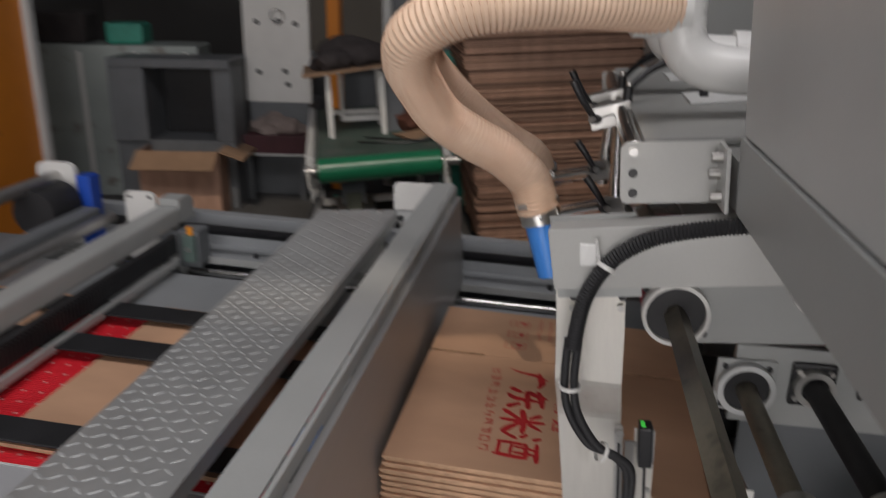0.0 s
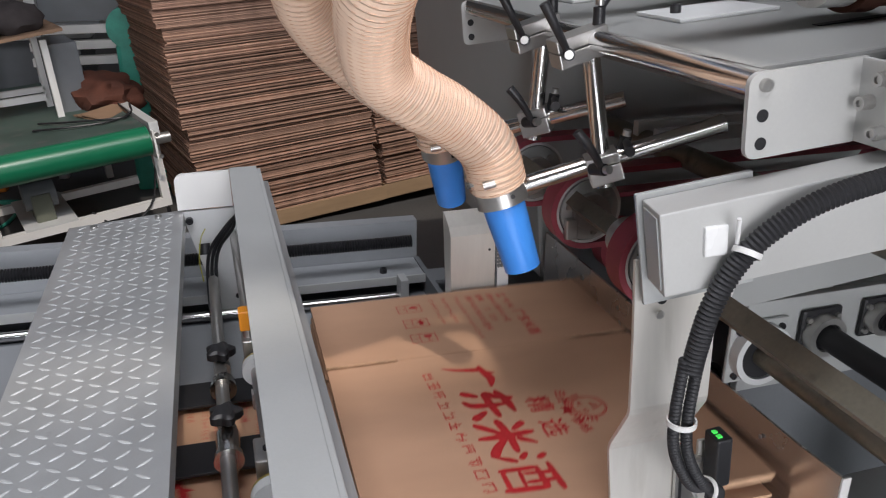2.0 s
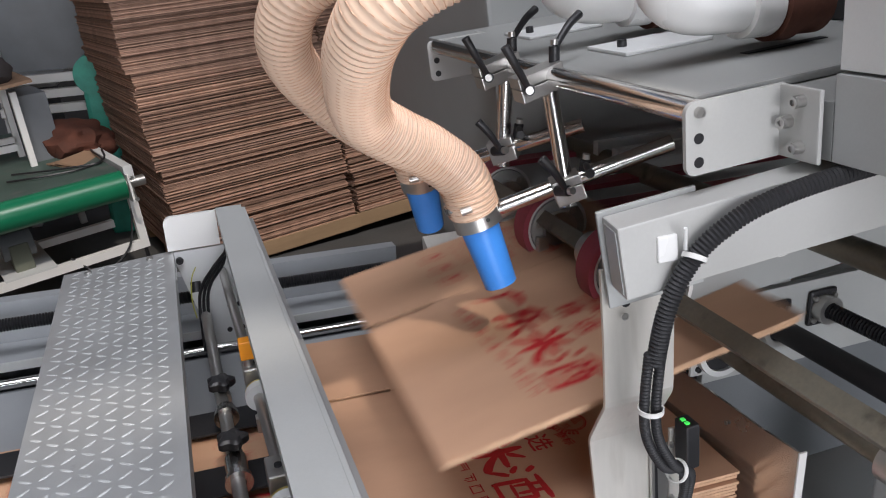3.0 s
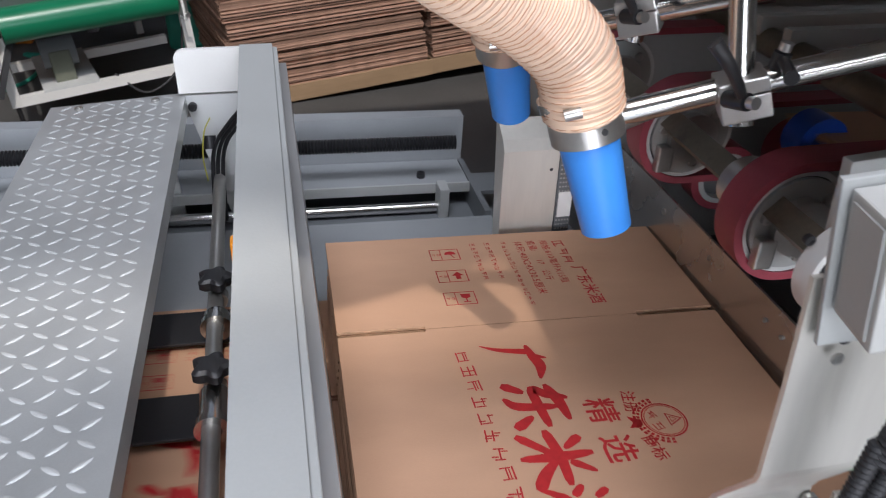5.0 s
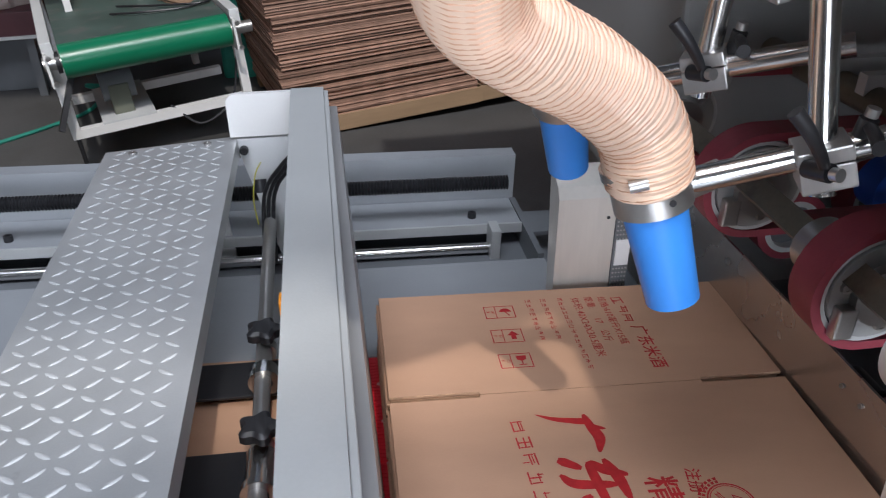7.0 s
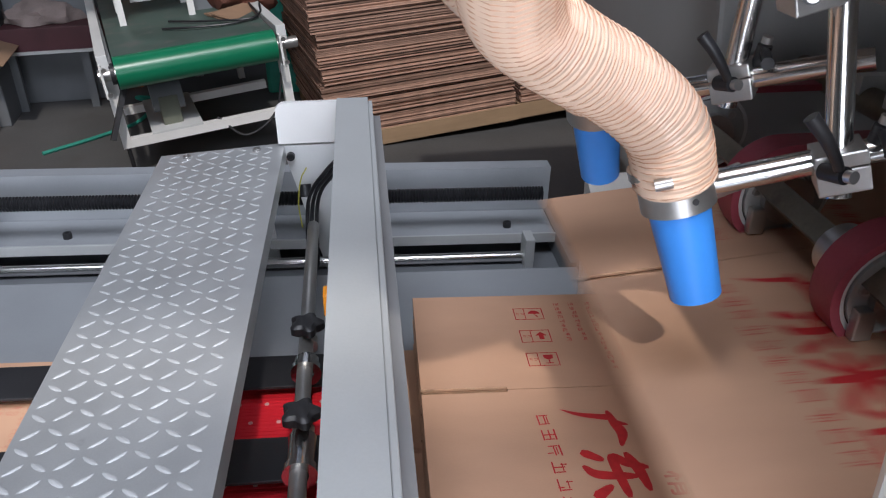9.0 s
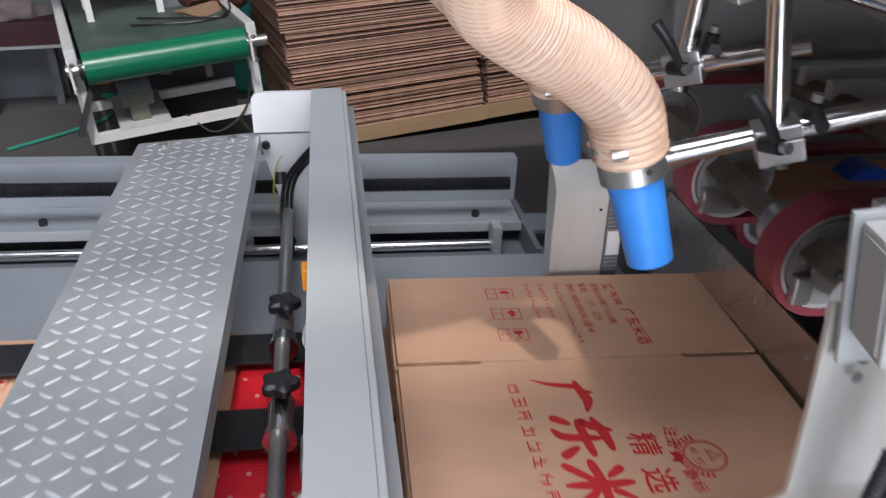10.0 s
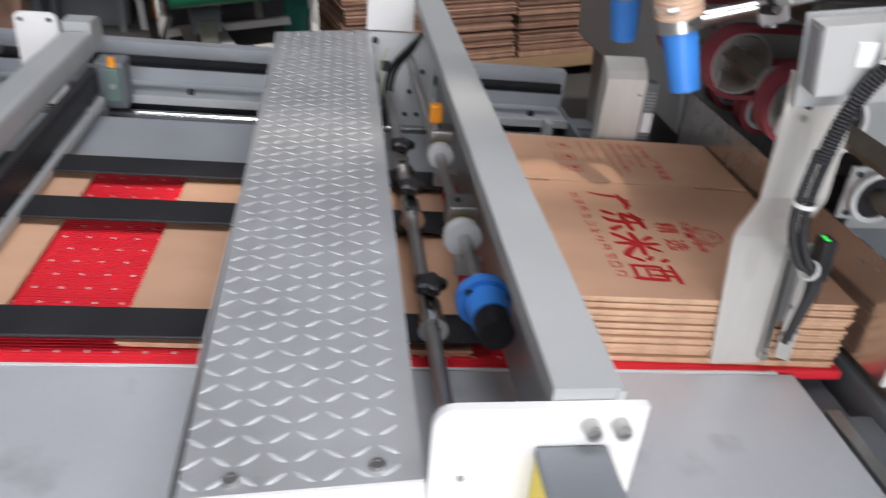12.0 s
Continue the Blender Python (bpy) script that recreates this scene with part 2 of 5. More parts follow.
def rounded(x0, x1, y0, y1, r, which=(1, 1, 1, 1), seg=6):
    """A rectangle's outline with some corners rounded: low left, low right, top right, top left."""
    out = []
    for (cx, cy, start, flag) in ((x0, y0, 180, which[0]), (x1, y0, 270, which[1]), (x1, y1, 0, which[2]), (x0, y1, 90, which[3])):
        if not flag:
            out.append((cx, cy))
            continue
        ox, oy = cx + (r if cx == x0 else -r), cy + (r if cy == y0 else -r)
        for k in range(seg + 1):
            a = radians(start + 90 * k / seg)
            out.append((ox + r * math.cos(a), oy + r * math.sin(a)))
    return out


UPRIGHT = Matrix.Rotation(radians(90), 4, "X")  # a plate's x, y become x, z


def bolt(parent, at, axis, r=0.007, h=0.008, material=None, name="bolt"):
    """A socket-head bolt: a bevelled head with a recess."""
    bm = bmesh.new()
    a = Vector(at)
    d = Vector(axis).normalized()
    rod(a, a + d * h * 0.8, r, seg=14, bm=bm)
    ring(a + d * h * 0.8, axis, r * 0.93, r * 0.5, h * 0.4, 14, bm)
    return part(name, bm, material or BLACK, parent, smooth=True)


# ---- the hall ----
def hall():
    tagged(part("ground", box(-7, 7, -7, 10, -0.2, 0), CONCRETE), "dusty dark grey concrete factory floor", "floor", kind="structure")
    for name, dims in (("wall_north", (-7, 7, 10, 10.2, 0, 6)), ("wall_west", (-7.2, -7, -7, 10, 0, 6)), ("wall_east", (7, 7.2, -7, 10, 0, 6))):
        tagged(part(name, box(*dims), WALL), "dull grey factory hall wall", "wall", kind="structure")
    bm = bmesh.new()
    box(-7, -2.3, -7.2, -7, 0, 6, bm=bm), box(2.7, 7, -7.2, -7, 0, 6, bm=bm), box(-2.3, 2.7, -7.2, -7, 4.0, 6, bm=bm)
    tagged(part("wall_south", bm, WALL), "dull grey factory hall wall with an open gate", "wall", kind="structure")
    # roof sheets with two roof lights and a narrow gap
    bm = bmesh.new()
    cuts = [(-7.2, -5.2, None), (-5.2, -4.09, None), (-4.09, -3.84, (-0.15, 1.15)), (-3.84, -2.9, None), (-2.9, -0.3, (-2.4, 2.8)), (-0.3, 5.7, None), (5.7, 6.7, (-3.6, 3.6)), (6.7, 10.2, None)]
    for y0, y1, hole in cuts:
        if hole is None:
            box(-7.2, 7.2, y0, y1, 6, 6.06, bm=bm)
        else:
            box(-7.2, hole[0], y0, y1, 6, 6.06, bm=bm), box(hole[1], 7.2, y0, y1, 6, 6.06, bm=bm)
    tagged(part("ceiling", bm, ROOF), "dark corrugated roof sheets with roof lights", "roof", kind="structure")


hall()

BELT = 0.853   # top of the red belt
BED = Matrix.Translation((0, 0, BELT)) @ pose(0, 0, 0, 0, 1.7, 0) @ Matrix.Translation((0, 0, -BELT))  # the bed falls slightly towards the folder
TOP = 1.205    # top of the stop beam


# ---- the feed table ----
def feed_table():
    t = thing("feed_table", "grey steel feed table with red perforated suction belt", "machine table", at=BED)
    part("near_deck", box(-2.2, 0.500, -1.75, -0.455, 0.833, 0.852, 0.002), mat("worn_deck_sheet", (0.55, 0.56, 0.575), 0.34, 0.25, 0.07, 3, 0.05, 200, dirt=(0.38, 0.385, 0.39), dirt_at=0.6), t, "smooth pale grey sheet-metal deck")
    part("far_deck", box(-2.2, 0.40, 0.288, 0.580, 0.79, 0.851, 0.002), PAINT_MID, t)
    part("side_apron", box(-2.2, 0.62, -1.77, -1.75, 0.2, 0.852), PAINT, t)
    part("under_frame", box(-2.1, 0.6, -1.6, 0.9, 0.25, 0.80), PAINT_DARK, t)
    part("foot_rail", box(-2.0, 0.5, -1.4, 0.8, 0.0, 0.25), PAINT_DARK, t)
    bm = box(-2.2, 0.60, -0.448, 0.285, 0.835, BELT, 0.003)
    belt = part("suction_belt", bm, RED_BELT, t, "bright red ribbed perforated belt")
    bm = bmesh.new()
    for i in range(60):
        for j in range(16):
            x, y = -2.15 + i * 0.045 + (j % 2) * 0.022, -0.42 + j * 0.045
            bmesh.ops.create_circle(bm, cap_ends=True, segments=8, radius=0.0042, matrix=Matrix.Translation((x, y, BELT + 0.0012)))
    tagged(part("perforations", bm, HOLE, belt), kind="stuff")
    bm = bmesh.new()
    for j in range(90):
        y = -0.445 + j * 0.008
        box(-2.2, 0.60, y, y + 0.004, BELT - 0.001, BELT + 0.0008, bm=bm)
    tagged(part("ribs", bm, RED_BELT, belt), kind="stuff")
    part("edge_strip", box(-2.2, 0.47, -0.454, -0.449, 0.83, 0.854), PAINT_LIGHT, t)
    for y0, y1 in ((0.165, 0.250), (-0.045, 0.045), (-0.425, -0.345)):
        part("hold_down_strap", box(-2.2, -0.06, y0, y1, 0.884, 0.890, 0.002), BLACK_STRAP, t, "flat black hold-down strap")
    return t


feed_table()


def far_guides():
    """Guide rails behind the bed: channel, screw, ledge and rod along x."""
    t = thing("adjusting_rail_frame", "grey folded channel frame with lead screw and guide rod", "rail frame", at=BED)
    # channel parts take the darker paint, which includes their shade
    part("back_channel", box(-1.6, 0.395, 0.868, 0.876, 0.80, 0.972), PAINT_MID, t)
    part("top_flange", box(-1.6, 0.395, 0.8765, 0.912, 0.964, 0.972), PAINT_MID, t)
    part("ledge", box(-1.6, 0.385, 0.735, 0.867, 0.850, 0.858, 0.002), PAINT_MID, t)
    part("ledge_lip", box(-1.6, 0.385, 0.728, 0.7345, 0.838, 0.862, 0.001), PAINT, t)
    part("channel_floor", box(-1.6, 0.385, 0.590, 0.86, 0.70, 0.712), PAINT_MID, t)
    part("front_web", box(-1.6, 0.40, 0.581, 0.589, 0.70, 0.849), PAINT_MID, t)
    part("guide_rod", rod((-1.4, 0.702, 0.817), (0.305, 0.702, 0.817), 0.0125), CHROME, t, "polished steel guide rod", True)
    pts = [Vector((-1.5 + 0.0035 * i, 0.765, 0.950)) for i in range(530)]
    part("lead_screw", sweep(pts, lambda i: 0.0175 if i % 2 else 0.0145, 12), SCREW, t, "black threaded lead screw", True)
    for x in (0.302, -0.975):
        part("rod_bracket", box(x, x + 0.022, 0.675, 0.727, 0.713, 0.872, 0.002), PAINT, t)
    part("end_web", box(0.386, 0.40, 0.59, 0.865, 0.72, 0.86), PAINT_DARK, t)
    part("hinge", box(0.401, 0.46, 0.69, 0.77, 0.848, 0.858), PAINT_DARK, t)
    for x in (0.275, -0.155, -0.455, -0.74, -1.1):
        bolt(t, (x, 0.775, 0.858), (0, 0, 1), 0.010, 0.013)
    return t


far_guides()


def stop_beam():
    t = thing("stop_beam", "long grey folded sheet-metal stop beam beside the stack", "machine beam")
    bm = bmesh.new()
    box(-0.107, -0.043, -0.905, 0.712, TOP - 0.004, TOP, bm=bm)
    box(-0.107, -0.103, -0.905, 0.712, 1.175, TOP - 0.0042, bm=bm)
    part("top_channel", bm, PAINT, t)
    part("end_cap", box(-0.1025, -0.0435, -0.904, -0.901, 1.06, TOP - 0.0045), PAINT, t)
    part("edge_lip", box(-0.043, -0.034, -0.905, 0.706, 1.17, TOP - 0.005, 0.002), PAINT, t)
    bm = box(-0.034, -0.019, -0.905, 0.700, 0.885, 1.168)
    for v in bm.verts:
        v.co.x += 0.015 if v.co.z < 1.0 and v.co.x > -0.025 else 0.0
    part("stop_face", bm, BRUSHED, t, "brushed sheet-metal stop face, slightly dented")
    # far end plate: white tab above, drilled plate below
    m = Matrix.Translation((0, 0.735, 0)) @ UPRIGHT
    part("far_tab", plate(rounded(-0.238, -0.108, 1.105, 1.195, 0.02, (0, 0, 0, 1)), 0.012, None, m), PAINT_WHITE, t, "white end tab with a rounded corner")
    bm = plate([(-0.232, 1.100), (-0.04, 1.100), (-0.04, 0.80), (-0.16, 0.80)], 0.010, None, m)
    part("far_end_plate", bm, PAINT_LIGHT, t)
    bolt(t, (-0.214, 0.722, 1.078), (0, -1, 0), 0.009, 0.012)
    for x, z in ((-0.075, 0.99), (-0.105, 0.985), (-0.11, 0.93), (-0.085, 0.93), (-0.12, 0.86), (-0.085, 0.86)):
        bolt(t, (x, 0.724, z), (0, -1, 0), 0.007, 0.004)
    # near end plate
    m = Matrix.Translation((0, -0.905, 0)) @ UPRIGHT
    part("near_end_plate", plate(rounded(-0.222, -0.012, 0.87, 1.19, 0.022, (0, 0, 0, 1)), 0.010, None, m), PAINT_WHITE, t, "white end plate with a rounded corner")
    for x in (-0.068, -0.038):
        bolt(t, (x, -0.915, 1.168), (0, -1, 0), 0.009, 0.016, STEEL)
    bolt(t, (-0.19, -0.915, 1.10), (0, -1, 0), 0.004, 0.002, STEEL)
    return t


stop_beam()


def end_switch():
    t = thing("push_button_box", "yellow push-button box with a dark grey lid on the end plate", "switch box")
    part("housing", box(-0.118, -0.048, -0.985, -0.916, 1.03, 1.128, 0.004), YELLOW, t)
    part("lid", box(-0.120, -0.046, -0.987, -0.916, 1.128, 1.142, 0.004), PAINT_DARK, t, "dark grey lid")
    bm = bmesh.new()
    for i, w in enumerate((0.016, 0.009, 0.02)):
        box(-0.105, -0.105 + w, -0.9862, -0.985, 1.108 - 0.012 * i, 1.112 - 0.012 * i, bm=bm)
    part("label_bars", bm, BLACK, t)


end_switch()


def walkway():
    """The tread plate: one sheet with raised bars in alternating directions."""
    t = thing("checker_plate_walkway", "silver checker-plate walkway board with raised tread bars", "walkway")
    z, x0, x1, y0, y1 = 1.10, -0.478, -0.226, -0.915, 0.742
    turn = pose(0, 0, 0, 0, -4, 0)
    t.matrix_world = Matrix.Translation((x1, 0, z)) @ turn
    w = x1 - x0
    outline = [(-w + 0.012, y0), (0, y0), (0, y1), (-w - 0.012, y1 - 0.0)]
    part("sheet", plate(outline, 0.006, None, Matrix.Translation((0, 0, -0.006))), TREAD, t)
    part("edge_fold", box(-0.004, 0.0, y0, y1, -0.030, -0.006), TREAD, t)
    part("edge_fold", box(-w - 0.002, -w + 0.002, y0, y1, -0.030, -0.006), TREAD, t)
    part("near_fold", box(-w + 0.012, 0, y0 - 0.004, y0, -0.028, 0.0), PAINT_WHITE, t)
    bm = bmesh.new()
    step = 0.0285
    for i in range(int(w / step)):
        for j in range(int((y1 - y0) / step)):
            x, y = -w + 0.020 + i * step, y0 + 0.016 + j * step
            a = radians(38 if (i + j) % 2 else -38)
            c, s = math.cos(a), math.sin(a)
            length, half, h = 0.0135, 0.0038, 0.0011
            ends = [bm.verts.new((x + e * length * c, y + e * length * s, 0)) for e in (-1, 1)]
            rings = []
            for e, f in ((-0.62, 0.72), (0.0, 1.0), (0.62, 0.72)):
                rings.append([bm.verts.new((x + e * length * c - q * half * f * s, y + e * length * s + q * half * f * c, p * h * (0.75 + 0.25 * f))) for q, p in ((-1, 0), (-0.62, 0.8), (0, 1), (0.62, 0.8), (1, 0))])
            for p, q in zip(rings, rings[1:]):
                for k in range(4):
                    bm.faces.new((p[k], q[k], q[k + 1], p[k + 1]))
            for k in range(4):
                bm.faces.new((ends[0], rings[0][k], rings[0][k + 1])), bm.faces.new((ends[1], rings[2][k + 1], rings[2][k]))
    tagged(part("tread_bars", bm, TREAD_BAR, t, "", True), kind="stuff")
    for x, y in ((-0.058, 0.715), (-0.205, 0.715), (-0.045, -0.893), (-0.190, -0.898)):
        bolt(t, (x, y, 0.0), (0, 0, 1), 0.0085, 0.005, STEEL)
    # supports down to the bed
    part("hanger", box(-0.20, -0.06, 0.745, 0.757, -0.36, -0.006), PAINT_LIGHT, t)
    part("hanger", box(-0.20, -0.01, -0.905, -0.893, -0.24, -0.03), PAINT_LIGHT, t)


walkway()


def knob_shaft():
    t = thing("clamp_shaft", "steel shaft with clamping collars and black star knobs", "shaft")
    z, x = 0.936, -0.163
    part("shaft", rod((x + 0.008, -0.89, z - 0.005), (x - 0.012, 0.72, z + 0.01), 0.0125), STEEL, t, "turned steel shaft", True)
    for y in (0.226, 0.004, -0.368):
        cx = x - y * 0.0125
        bm = rod((cx, y - 0.072, z), (cx, y - 0.012 if y < 0.1 else y - 0.052, z), 0.0205)
        ring((cx, y - 0.078, z), (0, 1, 0), 0.0245, 0.0126, 0.012, 28, bm)
        part("clamp_hub", rod((cx, y - 0.0105, z), (cx, y + 0.010, z), 0.0160), STEEL, t, "", True)
        part("collar", bm, CHROME, t, "machined aluminium collar", True)
        bm = bmesh.new()
        n, rows = 40, []
        for h, f in ((0.020, 0.85), (0.024, 1), (0.036, 1), (0.041, 0.75)):
            rows.append([bm.verts.new((cx + f * (0.0255 + 0.0045 * math.cos(5 * a)) * math.cos(a), y + f * (0.0255 + 0.0045 * math.cos(5 * a)) * math.sin(a), z + h + 0.006)) for a in [2 * math.pi * k / n for k in range(n)]])
        for p, q in zip(rows, rows[1:]):
            for k in range(n):
                bm.faces.new((p[k], p[(k + 1) % n], q[(k + 1) % n], q[k]))
        bm.faces.new(rows[0]), bm.faces.new(rows[-1])
        rod((cx, y, z + 0.01), (cx, y, z + 0.03), 0.009, bm=bm)
        part("star_knob", bm, BLACK, t, "black five-lobed star knob", True)


knob_shaft()


def gate_shaft():
    """The second shaft, close under the beam, with wheels and a blue hub."""
    t = thing("gauge_shaft", "steel gauge shaft with discs, blocks and a blue hub", "shaft")
    x, z = -0.100, 1.030
    part("shaft", rod((x + 0.006, -0.50, z), (x - 0.014, 0.72, z), 0.0110), STEEL, t, "", True)
    for y, r in ((0.040, 0.027), (-0.305, 0.033)):
        bm = rod((x, y - 0.012, z), (x, y + 0.006, z), r, seg=36)
        part("gauge_disc", bm, PAINT_LIGHT, t, "pale zinc-plated disc", True)
        part("brass_rim", ring((x, y + 0.009, z), (0, 1, 0), r * 0.98, r * 0.5, 0.006, 36), mat("yellow_zinc", (0.62, 0.50, 0.16), 0.35, 0.8), t, "yellow zinc rim")
        part("clamp_block", box(x - 0.022, x + 0.03, y + 0.03, y + 0.085, z - 0.01, z + 0.04, 0.003), STEEL, t)
        part("clamp_block", box(x - 0.016, x + 0.03, y - 0.05, y - 0.03, z - 0.05, z - 0.02, 0.002), STEEL, t)
        bolt(t, (x - 0.004, y + 0.055, z + 0.04), (0, 0, 1), 0.006, 0.004)
    bm = rod((x + 0.006, -0.510, z), (x + 0.006, -0.490, z), 0.042, seg=36)
    rod((x + 0.010, -0.550, z), (x + 0.008, -0.505, z), 0.030, 0.034, 28, bm)
    hub = part("hub_flange", bm, BLUE, t, "bright blue plastic hub flange", True)
    for a in (20, 140, 260):
        dx, dz = 0.032 * math.cos(radians(a)), 0.032 * math.sin(radians(a))
        bolt(t, (x + 0.006 + dx, -0.510, z + dz), (0, -1, 0), 0.006, 0.004)
    part("hub_cap", rod((x + 0.012, -0.590, z), (x + 0.010, -0.545, z), 0.026, 0.027, 28), BLACK, t, "black cap", True)
    # sensor with cable
    part("sensor_body", box(-0.123, -0.097, 0.076, 0.102, 1.086, 1.124, 0.003), AMBER, t, "amber sensor body")
    part("sensor_stem", rod((-0.110, 0.089, 1.035), (-0.110, 0.089, 1.086), 0.009), STEEL, t, "", True)
    for k, dx in enumerate((0.0, 0.010, 0.02)):
        pts = smooth_path([(-0.19 + dx, 0.62, 0.86), (-0.185 + dx, 0.65, 0.97), (-0.17 + dx, 0.64, 1.03), (-0.135 + dx, 0.60, 1.09), (-0.10, 0.56 + 0.01 * k, 1.14)], 8)
        part("cable", sweep(pts, 0.0042, 8), BLACK, t, "black cable", True)
    part("earth_wire", sweep(smooth_path([(-0.196, 0.63, 0.95), (-0.200, 0.64, 1.0), (-0.192, 0.65, 1.05), (-0.178, 0.66, 1.075)], 8), 0.0015, 6), mat("yellow_green_wire", (0.36, 0.34, 0.05), 0.4), t, "thin yellow-green wire", True)
    part("cable_gland", rod((-0.185, 0.655, 1.01), (-0.185, 0.665, 1.035), 0.013), BLACK, t, "", True)


gate_shaft()


def second_beam():
    """The parallel beam on the far side of the belt, with its shaft and rollers."""
    t = thing("cross_beam", "grey box cross-beam with toothed dark rail underneath", "machine beam")
    part("beam", box(-1.045, -0.968, -0.95, 0.70, 1.005, 1.072, 0.012), PAINT, t)
    bm = plate(rounded(0.701, 0.80, 1.012, 1.095, 0.035, (0, 0, 1, 0)), 0.072, None, Matrix.Translation((-1.042, 0, 0)) @ Matrix(((0, 0, 1, 0), (1, 0, 0, 0), (0, 1, 0, 0), (0, 0, 0, 1))))
    part("end_housing", bm, PAINT, t, "grey rounded end housing")
    part("rail", box(-0.966, -0.945, -0.95, 0.62, 0.935, 1.000, 0.002), RUBBER, t, "dark toothed rail")
    bm = bmesh.new()
    for i in range(100):
        box(-0.946, -0.940, -0.94 + 0.015 * i, -0.932 + 0.015 * i, 0.94, 0.99, bm=bm)
    tagged(part("teeth", bm, BLACK, t), kind="stuff")
    part("lower_lip", box(-0.944, -0.930, -0.95, 0.60, 0.905, 0.928, 0.002), PAINT, t)
    part("end_block", box(-0.965, -0.89, 0.66, 0.74, 0.873, 1.0, 0.004), PAINT_DARK, t)
    part("guide_nut", box(-0.935, -0.895, 0.635, 0.658, 0.90, 0.99, 0.003), mat("grey_green_casting", (0.13, 0.19, 0.17), 0.5, 0.2), t, "grey-green cast guide nut")
    bolt(t, (-0.915, 0.634, 0.945), (0, -1, 0), 0.008, 0.006, STEEL)
    part("red_tip", rod((-0.918, 0.66, 0.99), (-0.918, 0.66, 1.015), 0.010), AMBER, t, "orange plastic tip", True)
    m = Matrix.Translation((0, 0.70, 0)) @ UPRIGHT
    part("end_plate", plate(rounded(-1.155, -1.048, 0.87, 1.118, 0.02, (0, 0, 1, 1)), 0.012, None, m), PAINT_WHITE, t, "white end plate with rounded corners")
    for x, z in ((-1.138, 1.100), (-1.066, 1.100)):
        bolt(t, (x, 0.688, z), (0, -1, 0), 0.006, 0.004)
    t2 = thing("delivery_roller_frame", "white roller frame plate with dark rubber roller and rods", "roller frame")
    part("side_plate", plate(rounded(-1.50, -1.36, 0.87, 1.19, 0.03, (0, 0, 1, 1)), 0.02, None, Matrix.Translation((0, 0.75, 0)) @ UPRIGHT), PAINT_WHITE, t2)
    part("blue_post", box(-1.35, -1.30, 0.72, 0.78, 0.87, 1.15, 0.005), BLUE_DARK, t2)
    part("roller", rod((-1.40, 0.55, 1.06), (-1.40, 0.70, 1.06), 0.075, seg=28), RUBBER, t2, "", True)
    part("upper_rod", rod((-1.43, -1.3, 1.14), (-1.43, 0.74, 1.14), 0.022), STEEL, t2, "", True)
    part("lower_rod", rod((-1.22, -1.3, 1.02), (-1.22, 0.70, 1.02), 0.020), STEEL, t2, "", True)
    part("rail_bar", box(-1.32, -1.26, -1.3, 0.70, 1.0, 1.05, 0.004), PAINT_DARK, t2)
    part("foot", box(-1.5, -1.3, 0.70, 0.80, 0.0, 0.88), PAINT, t2)


second_beam()


# ---- the folding machine ----
LEAN_M = Matrix.Translation((0.314, -0.010, 1.456)) @ pose(0, 0, 0, 0, -4.5, 0) @ Matrix.Translation((-0.3, 0, -1.45))


def machine_body():
    t = thing("folder_body", "large grey sheet-metal body of a carton folding machine", "machine", at=LEAN_M)
    part("deck_beam", box(0.508, 1.9, -0.598, 0.46, 1.508, 1.575, 0.001), BODY_PAINT, t)
    part("deck_top", box(0.40, 1.9, -0.50, 0.46, 1.576, 1.588, 0.004), BODY_PAINT, t, "grey flat deck")
    part("front_cover", box(0.508, 1.9, -2.3, -0.599, 1.508, 1.606, 0.001), PAINT, t)
    bm = plate(rounded(-2.3, -0.60, 1.610, 2.1, 0.07, (0, 0, 1, 0)), 0.5, None, Matrix.Translation((0.512, 0, 0)) @ Matrix(((0, 0, 1, 0), (1, 0, 0, 0), (0, 1, 0, 0), (0, 0, 0, 1))))
    part("upper_cover", bm, PAINT_LIGHT, t, "pale grey upper cover with a rounded edge")
    # black block stands in for the shaded inside of the body
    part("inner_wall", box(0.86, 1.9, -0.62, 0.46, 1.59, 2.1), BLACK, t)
    part("far_cover", box(0.55, 1.9, 0.46, 1.5, 0.9, 2.3, 0.01), PAINT, t)
    part("base", box(1.55, 1.9, -0.9, 1.5, 0.0, 1.10), PAINT, t)
    part("upper_base", box(1.55, 1.9, -0.9, 1.5, 1.30, 1.5), PAINT, t)
    part("end_wall", box(2.3, 2.35, -0.9, 1.5, 0.0, 1.5), PAINT_DARK, t)
    part("far_base", box(0.62, 1.9, 1.0, 1.5, 0.0, 1.53), PAINT, t)
    part("lower_panel", box(0.66, 1.45, 0.46, 0.50, 0.2, 1.5), PAINT, t)
    for k, y in enumerate((-0.14, 0.20)):
        part("hose_bracket", box(0.50, 0.66, y - 0.06, y + 0.06, 1.588, 1.594, 0.002), PAINT_LIGHT, t)
        bolt(t, (0.53, y, 1.594), (0, 0, 1), 0.008, 0.012)
    part("mounting_slot", box(0.60, 0.74, -0.35, -0.335, 1.5885, 1.5895), BLACK, t)


machine_body()


